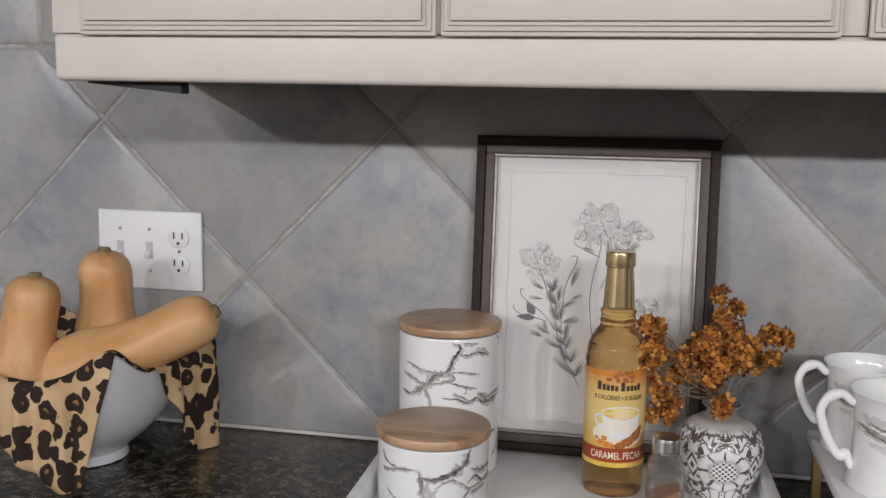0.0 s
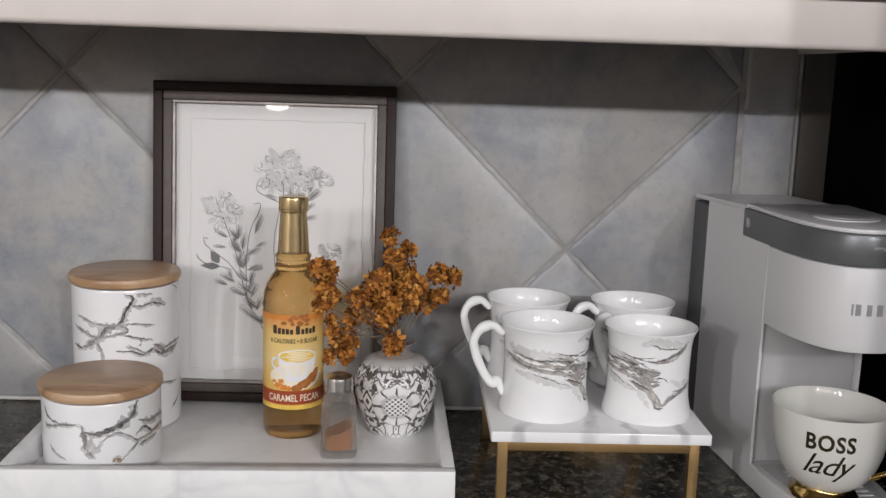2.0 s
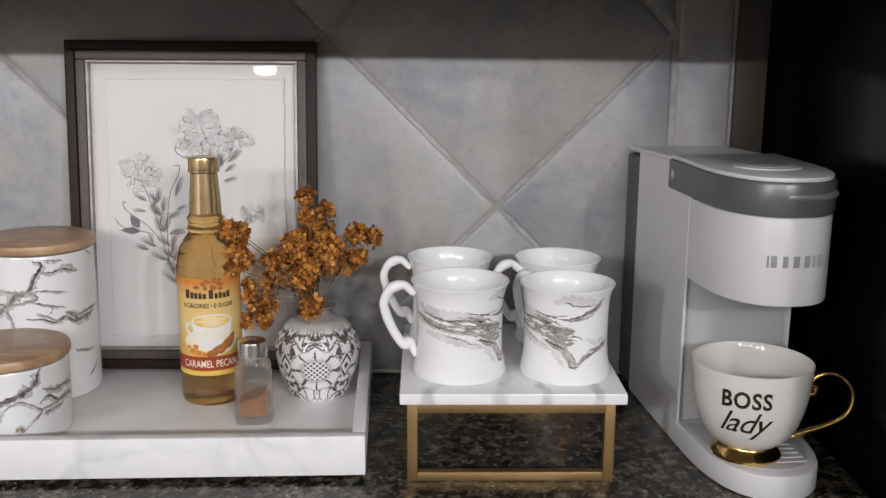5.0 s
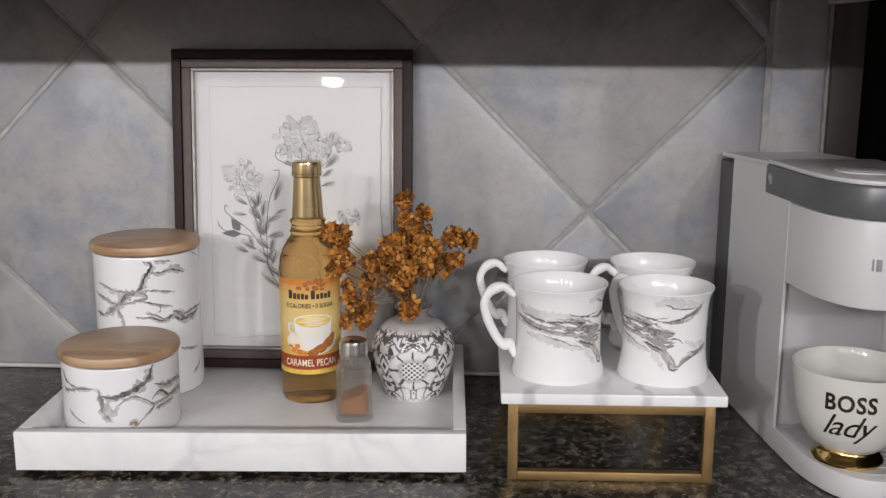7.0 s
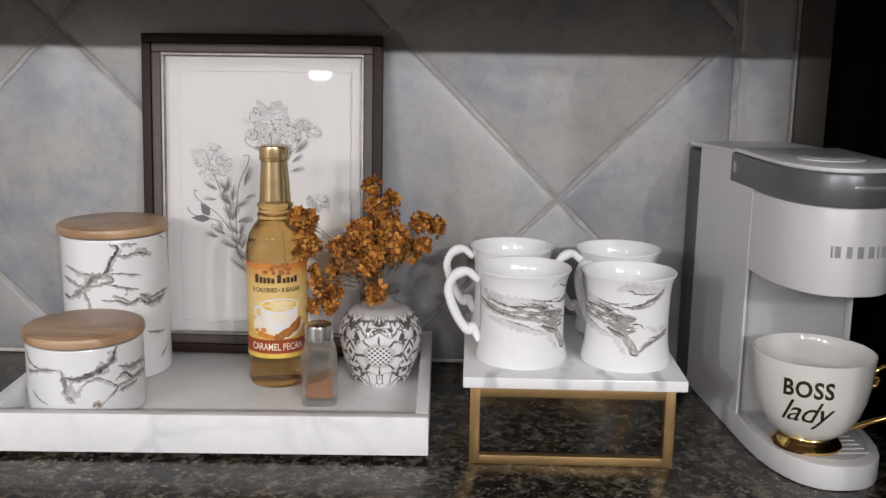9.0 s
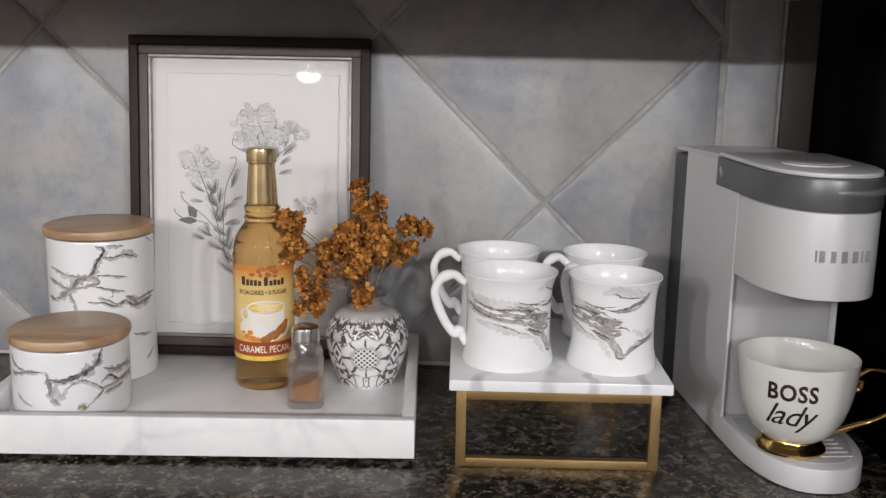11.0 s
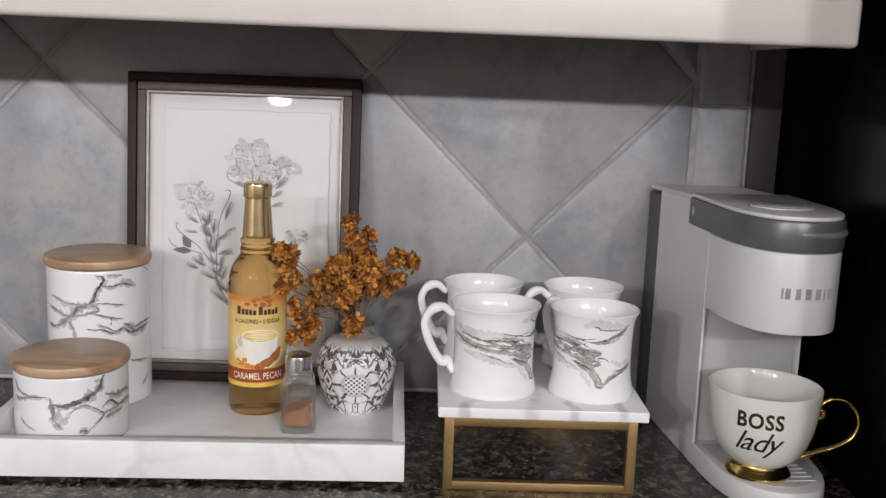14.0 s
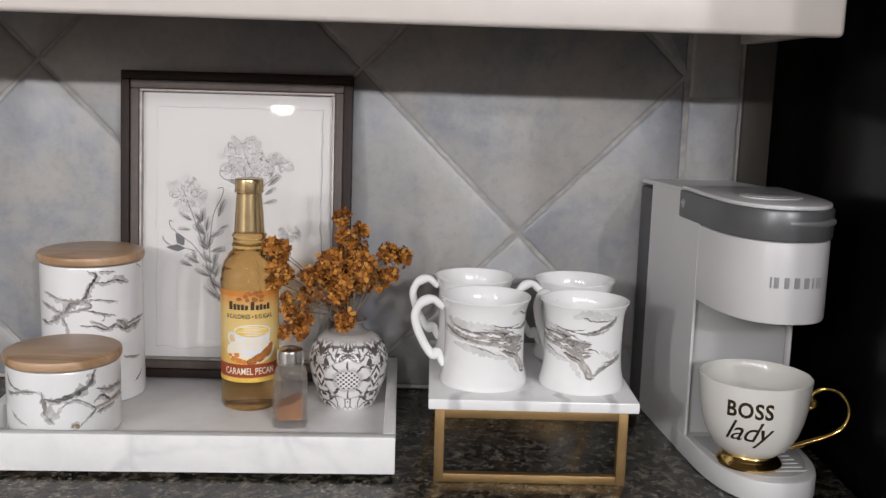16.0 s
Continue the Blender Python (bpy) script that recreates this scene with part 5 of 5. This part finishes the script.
def coffee_mug():
    m = thing("coffee_mug", "white porcelain mug with a marbled grey and gold band", "mug", pose(0.304, -0.238, STAND_TOP, 0, 0, 0), "mugs on the marble stand")
    prof = [(0, 0.0025), (0.040, 0.0025), (0.0475, 0.0), (0.0502, 0.0008), (0.0510, 0.003), (0.0505, 0.007), (0.0490, 0.013), (0.0472, 0.022), (0.0462, 0.034), (0.0460, 0.052), (0.0464, 0.068), (0.0469, 0.080), (0.0486, 0.0905), (0.0517, 0.0975), (0.0527, 0.0992), (0.0523, 0.1002)]
    cup = part("cup", lathe(prof, 72), MUG, m)
    marbling(cup, prof)
    inside = [(0.0523, 0.1002), (0.0510, 0.0998), (0.0480, 0.0928), (0.0452, 0.083), (0.0440, 0.066), (0.0438, 0.034), (0.0440, 0.012), (0.039, 0.006), (0, 0.0055)]
    part("inner_glaze", lathe(inside, 72), PORCELAIN, m)
    h = [(-0.0484, 0, 0.0868), (-0.0515, 0, 0.0885), (-0.0615, 0, 0.0955), (-0.0745, 0, 0.0915), (-0.0815, 0, 0.079), (-0.0795, 0, 0.066), (-0.0745, 0, 0.053), (-0.0675, 0, 0.040), (-0.0605, 0, 0.0325), (-0.0535, 0, 0.0335), (-0.0505, 0, 0.027), (-0.0464, 0, 0.020)]
    part("handle", tube(h, lambda t: 0.0048 + 0.0014 * math.exp(-((t - 0.24) / 0.05) ** 2) + 0.0016 * math.exp(-((t - 0.76) / 0.06) ** 2) - 0.0016 * abs(t - 0.5), 12, flat=1.15), PORCELAIN, m, "curled white handle")
    return m


first = coffee_mug()
SLIM = Matrix.Diagonal((0.965, 0.965, 0.988, 1))
first.matrix_basis = pose(0.308, -0.2605, STAND_TOP, 0, 0, 8) @ SLIM
copy_thing(first, pose(0.4186, -0.2622, STAND_TOP, 0, 0, -52) @ SLIM)
copy_thing(first, pose(0.2993, -0.144, STAND_TOP, 0, 0, 5) @ SLIM)
copy_thing(first, pose(0.4222, -0.1467, STAND_TOP, 0, 0, 17) @ SLIM)


# ---- coffee maker ----
def coffee_maker():
    c = thing("coffee_maker", "slim white single-cup coffee maker with a charcoal lid band", "coffee maker", pose(0.5845, -0.003, COUNTER, 0, 0, 6.0))
    hw, side = 0.0605, -0.2235

    def nose(y0, front, half, n=30, e=2.5):
        """Plan outline: straight sides from y0, then a rounded front."""
        start = -0.240
        out = [(half, y0)]
        for i in range(n + 1):
            a = math.pi * i / n
            x, y = math.cos(a), math.sin(a)
            out.append((half * math.copysign(abs(x) ** (2 / e), x), start - (start - front) * abs(y) ** (2 / e)))
        return [p for p in out] + [(-half, y0)]

    part("body", box(-hw + 0.0032, hw - 0.0032, -0.215, -0.004, 0.004, 0.296, bevel=0.003), PLASTIC_IN, c, "pale grey inner column")
    for x0, x1 in ((-hw, -hw + 0.003), (hw - 0.003, hw)):
        bm = bmesh.new()
        pts = [(-0.047, 0.0), (side, 0.0), (side, 0.3075), (-0.15, 0.3055), (-0.047, 0.3025)]
        a = [bm.verts.new((x0, y, z)) for y, z in pts]
        b = [bm.verts.new((x1, y, z)) for y, z in pts]
        bm.faces.new(a), bm.faces.new(b)
        for i in range(5):
            bm.faces.new((a[i], a[(i + 1) % 5], b[(i + 1) % 5], b[i]))
        bmesh.ops.bevel(bm, geom=bm.edges[:], offset=0.0008, segments=2, affect="EDGES")
        part("side_shell", bm, PLASTIC, c)
    part("water_tank", box(-hw - 0.0006, hw + 0.0006, -0.0465, 0.0, 0.006, 0.2965, bevel=0.003), TANK, c, "smoky grey water tank at the back")
    bm = bmesh.new()
    top = [(-hw + 0.0002, -0.0), (hw - 0.0002, 0.0), (hw - 0.0002, -0.156), (-hw + 0.0002, -0.156)]
    lo = [bm.verts.new((x, y, 0.2995 if y > -0.1 else 0.305)) for x, y in top]
    hi = [bm.verts.new((x, y, 0.3045 if y > -0.1 else 0.3100)) for x, y in top]
    bm.faces.new(lo), bm.faces.new(hi)
    for i in range(4):
        bm.faces.new((lo[i], lo[(i + 1) % 4], hi[(i + 1) % 4], hi[i]))
    bmesh.ops.bevel(bm, geom=bm.edges[:], offset=0.0014, segments=2, affect="EDGES")
    part("top_shell", bm, PLASTIC, c)
    head = part("brew_head", prism(nose(-0.2155, -0.347, hw - 0.0005), 0.1895, 0.2752, bevel=0.0025), PLASTIC, c)
    lid = part("lid_band", prism(nose(-0.157, -0.3485, hw + 0.0012), 0.2760, 0.3078, bevel=0.0022), PLASTIC_GREY, c, "charcoal lid band")
    part("lid_top", prism(nose(-0.1572, -0.345, hw - 0.001), 0.3081, 0.3128, bevel=0.0015), PLASTIC, lid)
    part("round_inset", prism([(0.034 * math.cos(2 * math.pi * i / 40), -0.268 + 0.030 * math.sin(2 * math.pi * i / 40)) for i in range(40)], 0.3130, 0.3145, bevel=0.0006), PLASTIC, lid)
    part("inset_mark", prism([(0.024 * math.cos(2 * math.pi * i / 40), -0.268 + 0.020 * math.sin(2 * math.pi * i / 40)) for i in range(40)], 0.3146, 0.3152, bevel=0.0003), PLASTIC_IN, lid)
    part("hinge_pin", lathe([(0, 0), (0.0062, 0), (0.0062, 0.0006), (0.0052, 0.0012), (0, 0.0012)], 28, m=pose(-hw - 0.0011, -0.170, 0.2925, 0, -90, 0)), GRIP, lid, "round grey hinge pin")
    grip = [(x, -0.2415 - 0.1020 * (1 - (abs(x) / 0.0617) ** 2.5) ** 0.4, 0.2945) for x in (-0.012, -0.003, 0.006, 0.015, 0.024, 0.033, 0.041)]
    part("lid_grip", tube([tuple(p) for p in grip], 0.0056, 10, steps=2, flat=1.0), GRIP, lid, "rounded silver grip lip")
    part("foot_deck", prism(nose(-0.18, -0.366, hw + 0.0005), 0.0, 0.0262, bevel=0.003), PLASTIC, c)
    deck = part("drip_grate", prism(nose(-0.230, -0.352, hw - 0.0085), 0.0264, 0.0274, bevel=0.0003), PLASTIC_IN, c, "pale grey slotted drip grate")
    for q in range(9):
        y = -0.338 + 0.0105 * q
        part("slat", box(-0.034, 0.034, y, y + 0.0035, 0.0275, 0.0284), PLASTIC, deck)
    # maker's mark as plain bars on the head
    bars = ((-0.0255, 0.0016), (-0.0205, 0.0048), (-0.0105, 0.0048), (0.0000, 0.0056), (0.0105, 0.0052), (0.0178, 0.0016), (0.0245, 0.0056))
    for x, wd in bars:
        y = -0.347 + 0.107 * (1 - (1 - (abs(x) / hw) ** 2.5) ** (1 / 2.5))
        part("mark_bar", box(x - wd / 2, x + wd / 2, y - 0.0008, y + 0.0025, 0.2280, 0.2392), LOGO, head)


coffee_maker()


# ---- large gold-footed mug ----
def footed_mug():
    m = thing("footed_mug", "cream porcelain footed mug with gold foot, gold handle and dark lettering", "mug", pose(0.597, -0.317, COUNTER + 0.0285, 0, 0, -6) @ Matrix.Diagonal((0.93, 0.93, 0.995, 1)))
    outer = [(0.027, 0.013), (0.034, 0.0165), (0.0445, 0.026), (0.0525, 0.039), (0.0575, 0.054), (0.0605, 0.070), (0.0620, 0.085), (0.0632, 0.098)]
    prof = [(0, 0.0125)] + outer + [(0.0632, 0.0995), (0.0622, 0.1), (0.0610, 0.0985), (0.0598, 0.085), (0.0580, 0.069), (0.0548, 0.053), (0.0495, 0.039), (0.0415, 0.028), (0.030, 0.0205), (0, 0.018)]
    part("cup", lathe(prof, 80), CREAM, m)
    foot = [(0, 0.0), (0.0335, 0.0), (0.0365, 0.0012), (0.0372, 0.0035), (0.0360, 0.0058), (0.0325, 0.0095), (0.0300, 0.0125), (0.0295, 0.0145), (0, 0.0123)]
    part("foot", lathe(foot, 72), GOLD, m, "polished gold foot")
    h = [(0.061, 0, 0.066), (0.0665, 0, 0.0665), (0.068, 0, 0.0735), (0.0625, 0, 0.0755), (0.0655, 0, 0.0815), (0.077, 0, 0.0875), (0.092, 0, 0.0855), (0.104, 0, 0.075), (0.1075, 0, 0.060), (0.1015, 0, 0.045), (0.086, 0, 0.035), (0.066, 0, 0.0275), (0.050, 0, 0.0215), (0.043, 0, 0.020)]
    part("handle", tube(h, lambda t: 0.0026 + 0.0006 * math.sin(t * 9), 10), GOLD, m, "thin curled gold handle")

    def radius_at(z):
        for (r0, z0), (r1, z1) in zip(outer, outer[1:]):
            if z <= z1:
                return r0 + (r1 - r0) * max(0, z - z0) / (z1 - z0)
        return outer[-1][0]

    def lettering(text, size, z, turn, shear, spacing, x=1.0, weight=0.024):
        bm = words(text, size, shear, spacing, weight)
        bmesh.ops.subdivide_edges(bm, edges=[e for e in bm.edges if e.calc_length() > 0.004], cuts=2)
        bmesh.ops.triangulate(bm, faces=bm.faces[:])
        for v in bm.verts:
            v.co.x *= x
        part("lettering", wrap(bm, radius_at, z, turn, 0.0005), BLACK_GOLD, m, "dark gold lettering")

    lettering("BOSS", 0.0235, 0.0680, -15, 0.0, 1.1, 0.90, 0.03)
    lettering("lady", 0.0330, 0.0410, -18, 0.45, 0.93, 1.0, 0.004)


footed_mug()


# ---- bowl of squash ----
def squash_bowl():
    cx, cy = -0.668, -0.156

    def square(a, p=8.0):
        """Plan radius of a soft square of half side 1 in direction a."""
        return (abs(math.cos(a)) ** p + abs(math.sin(a)) ** p) ** (-1 / p)

    def rim(a):
        s = square(a)
        return 0.119 * s, 0.128 + 0.042 * max(0.0, (s - 1) / 0.30) ** 1.4

    bm, rings, n = bmesh.new(), [], 120
    steps = [(0.0, 0.054, 0.0), (0.012, 0.057, 0.0), (0.10, 0.055, 0.0), (0.15, 0.060, 0.0), (0.28, 0.082, 0.1), (0.45, 0.103, 0.35), (0.65, 0.114, 0.65), (0.85, 0.118, 0.9), (0.985, 0.119, 1.0), (1.0, 0.117, 1.0), (0.985, 0.1145, 1.0), (0.8, 0.111, 0.85), (0.6, 0.104, 0.6), (0.4, 0.088, 0.3), (0.25, 0.06, 0.1)]
    for f, r, k in steps:
        ring = []
        for i in range(n):
            a = 2 * math.pi * i / n
            s, top = square(a), rim(a)[1]
            rr = r * (1 + (s - 1) * k)
            ring.append(bm.verts.new((rr * math.cos(a), rr * math.sin(a), f * (0.128 + (top - 0.128) * max(k, 0) ** 1.2))))
        rings.append(ring)
    for p, q in zip(rings, rings[1:]):
        for i in range(n):
            bm.faces.new((p[i], p[(i + 1) % n], q[(i + 1) % n], q[i]))
    bm.faces.new(rings[0]), bm.faces.new(rings[-1])
    solid("bowl", bm, BOWL, "deep square white ceramic bowl with raised corners on granite", "bowl", pose(cx, cy, COUNTER))

    # cloth: lines the bowl and hangs over its rim in pointed flaps
    flaps = [(-60, 0.160, 17, 92), (27, 0.186, 35, 40), (128, 0.05, 40, 40)]

    def hang(a):
        best = 0.004
        for c, h, w0, w1 in flaps:
            d = (a - c + 180) % 360 - 180
            best = max(best, h * (1 - (d / w0 if d > 0 else -d / w1)))
        return best

    bm, rings, n = bmesh.new(), [], 260
    for i in range(n):
        deg = 360 * i / n
        a = radians(deg)
        ca, sa = math.cos(a), math.sin(a)
        r, z = rim(a)
        hg, ring = hang(deg), []
        for f, k in ((0.5, 0.40), (0.72, 0.60), (0.88, 0.82), (0.955, 0.96), (0.985, 1.02)):
            w = 1 + 0.02 * math.sin(a * 11 + k * 5)
            ring.append((r * f * w * ca, r * f * w * sa, z * k + 0.003))
        for s in range(1, 17):
            d = hg * s / 16
            fold = (0.005 * math.sin(a * 15 + 0.8) + 0.003 * math.sin(a * 31)) * min(1, d / 0.05)
            rr = r + 0.0035 + min(d, 0.01) * 0.35 + 0.004 * math.sin(min(1.0, d / 0.12) * 2.0) + fold + 0.024 * math.exp(-((deg - 30) / 20) ** 2) * min(1.0, d / 0.03)
            zz = z + 0.0045 - max(0, d - 0.005) * 0.99
            ring.append((rr * ca, rr * sa, max(zz, 0.003)))
        rings.append([bm.verts.new(p) for p in ring])
    for i in range(n):
        p, q = rings[i], rings[(i + 1) % n]
        for k in range(len(p) - 1):
            bm.faces.new((p[k], q[k], q[k + 1], p[k + 1]))
    cloth = solid("leopard_cloth", bm, LEOPARD, "leopard print cotton cloth draped over the white bowl", "cloth", pose(cx, cy, COUNTER), smooth=80)
    mod = cloth.modifiers.new("thickness", "SOLIDIFY")
    mod.thickness = 0.0012

    def squash(base, tip, bulb, neck, label, bend=0.0, turn=0.0):
        base, tip = Vector(base), Vector(tip)
        length = (tip - base).length
        prof = [(0, 0.0), (0.35, 0.012), (0.72, 0.05), (0.95, 0.13), (1.0, 0.22), (0.95, 0.32), (0.82, 0.42)]
        prof = [(bulb * r, z * length) for r, z in prof]
        k = neck
        prof += [(k * 1.12, 0.52 * length), (k * 1.02, 0.62 * length), (k, 0.74 * length), (k * 1.01, 0.83 * length), (k * 0.95, 0.90 * length), (k * 0.80, 0.95 * length), (k * 0.52, 0.985 * length), (0, 1.0 * length)]
        fine = smooth_line([(r, 0, z) for r, z in prof], 3)
        bm = lathe([(max(0, p.x), p.z) for p in fine], 48)
        for v in bm.verts:
            t = v.co.z / length
            a = math.atan2(v.co.y, v.co.x)
            s = 1 + 0.018 * math.sin(a * 5 + turn) * (0.4 + t) + 0.012 * noise.noise(v.co * 22)
            v.co.x, v.co.y = v.co.x * s + bend * math.sin(t * math.pi), v.co.y * s
        m = Matrix.Translation(base) @ (tip - base).to_track_quat("Z", "Y").to_matrix().to_4x4()
        ob = thing("butternut_squash", label, "squash", m, "squash in the bowl")
        part("skin", bm, SQUASH, ob, smooth=80)
        part("stem", tube([(0, 0, length - 0.006), (0.0005, 0.0005, length), (0.001, 0.001, length + 0.0045)], lambda t: 0.0105 - 0.003 * t + 0.001 * math.sin(t * 20), 9), SQUASH_STEM, ob, "dry brown stem stub")

    squash((-0.728, -0.212, 0.975), (-0.7005, -0.198, 1.160), 0.054, 0.0335, "tan butternut squash standing neck up in the bowl", 0.0, 1)
    squash((-0.672, -0.098, 0.985), (-0.659, -0.108, 1.182), 0.052, 0.0345, "tan butternut squash standing neck up behind the others", 0.003, 3)
    squash((-0.690, -0.196, 1.012), (-0.483, -0.142, 1.1165), 0.053, 0.0345, "tan butternut squash lying across the bowl's rim", 0.004, 5)


squash_bowl()


# ---- lamps ----
def ceiling_lights():
    l = None
    for lx, ly, watts in LAMP_SPOTS:
        if l is None:
            l = thing("ceiling_light", "small round lit ceiling light with white trim", "lamp", pose(lx, ly, 2.44), "ceiling lights")
            part("trim_ring", lathe([(0.05, 0), (0.085, 0), (0.082, -0.008), (0.052, -0.012)], 36, closed=True), CEILING, l)
            part("lens", lathe([(0.0495, -0.002), (0.047, -0.012), (0.03, -0.02), (0, -0.023)], 36), LAMP_GLOW, l, "lit frosted lens")
        else:
            copy_thing(l, pose(lx, ly, 2.44))
    p = thing("pendant_lamp", "lit bowl-shaped glass pendant lamp hanging from the ceiling", "lamp", pose(-0.775, -4.9, 2.44))
    part("cord", tube([(0, 0, -0.02), (0, 0, -0.18), (0, 0, -0.335)], 0.005, 8), STEEL, p)
    part("rose", lathe([(0, 0), (0.05, 0), (0.045, -0.02), (0, -0.025)], 32), STEEL, p)
    part("shade", lathe([(0.072, -0.405), (0.070, -0.419), (0.056, -0.438), (0.032, -0.449), (0, -0.452)], 48), LAMP_GLOW, p, "glowing frosted glass bowl")
    for q in range(3):
        a = 2.1 * q
        part("rod", tube([(0, 0, -0.335), (0.04 * math.cos(a), 0.04 * math.sin(a), -0.365), (0.070 * math.cos(a), 0.070 * math.sin(a), -0.406)], 0.003, 6), STEEL, p)


ceiling_lights()


# ---- wall tiles ----
def clip(poly, x0, x1, z0, z1):
    """Cuts a polygon in (x, z) to a rectangle."""
    for axis, sign, lim in ((0, 1, x1), (0, -1, -x0), (1, 1, z1), (1, -1, -z0)):
        out = []
        for p, q in zip(poly, poly[1:] + poly[:1]):
            a, b = lim - sign * p[axis], lim - sign * q[axis]
            if a >= 0:
                out.append(p)
            if (a > 0 > b) or (a < 0 < b):
                t = a / (a - b)
                out.append((p[0] + (q[0] - p[0]) * t, p[1] + (q[1] - p[1]) * t))
        poly = out
        if len(poly) < 3:
            return []
    return poly


def shrink(poly, d):
    """Moves every side of a convex polygon inwards by d."""
    k, out = len(poly), []
    area = sum(p[0] * q[1] - q[0] * p[1] for p, q in zip(poly, poly[1:] + poly[:1]))
    lines = []
    for p, q in zip(poly, poly[1:] + poly[:1]):
        e = Vector((q[0] - p[0], q[1] - p[1]))
        if e.length < 1e-5:
            continue
        e.normalize()
        nrm = Vector((-e.y, e.x)) * (1 if area > 0 else -1)
        lines.append((Vector(p) + nrm * d, e))
    for (a, e), (b, f) in zip(lines[-1:] + lines[:-1], lines):
        den = e.x * f.y - e.y * f.x
        if abs(den) < 1e-6:
            out.append(tuple(b))
            continue
        t = ((b.x - a.x) * f.y - (b.y - a.y) * f.x) / den
        out.append(tuple(a + e * t))
    return out


def wall_tile(poly, rnd):
    poly = [p for p, q in zip(poly, poly[1:] + poly[:1]) if math.dist(p, q) > 0.006]
    if len(poly) < 3:
        return
    area = abs(sum(p[0] * q[1] - q[0] * p[1] for p, q in zip(poly, poly[1:] + poly[:1]))) / 2
    if area < 0.0004:
        return
    bm, rings = bmesh.new(), []
    lift = rnd.uniform(-0.0004, 0.0004)
    for inset, y in ((0.0017, 0.010), (0.0020, 0.0027), (0.0035, 0.0012), (0.0068, 0.0)):
        ring, pts = [], shrink(poly, inset)
        for p, q in zip(pts, pts[1:] + pts[:1]):
            for s in range(26):
                x, z = p[0] + (q[0] - p[0]) * s / 26, p[1] + (q[1] - p[1]) * s / 26
                wear = Vector((noise.noise((x * 85, lift * 9e4, z * 85)), noise.noise((x * 85, z * 85, lift * 9e4 + 7)))) * 0.0014
                ring.append(bm.verts.new((x + wear.x, y + lift, z + wear.y)))
        rings.append(ring)
    k = len(rings[0])
    if any(len(r) != k for r in rings):
        bm.free()
        return
    for a, b in zip(rings, rings[1:]):
        for i in range(k):
            bm.faces.new((a[i], a[(i + 1) % k], b[(i + 1) % k], b[i]))
    bm.faces.new(rings[-1])
    part("tile", bm, TILE, wall_back, smooth=60)


def tiles():
    rnd = random.Random(2)
    d, x0, z0 = 0.4325, 0.361, 1.139
    for i in range(-14, 6):
        for j in range(-3, 4):
            if (i + j) % 2 == 0:
                continue
            cx, cz, h = x0 + i * d / 2, z0 + j * d / 2, d / 2
            poly = clip([(cx - h, cz), (cx, cz - h), (cx + h, cz), (cx, cz + h)], -2.2, 0.5790, COUNTER + 0.001, 1.456)
            wall_tile(poly, rnd)
    for a, b in ((COUNTER + 0.001, 1.02), (1.02, 1.3255), (1.3255, 1.456)):
        wall_tile([(0.5808, a), (0.6520, a), (0.6520, b), (0.5808, b)], rnd)
    for k in range(-4, 5):
        a = -0.817 + 0.308 * k
        wall_tile([(a, 1.457), (min(a + 0.308, 0.6520), 1.457), (min(a + 0.308, 0.6520), 1.765), (a, 1.765)], rnd)


tiles()
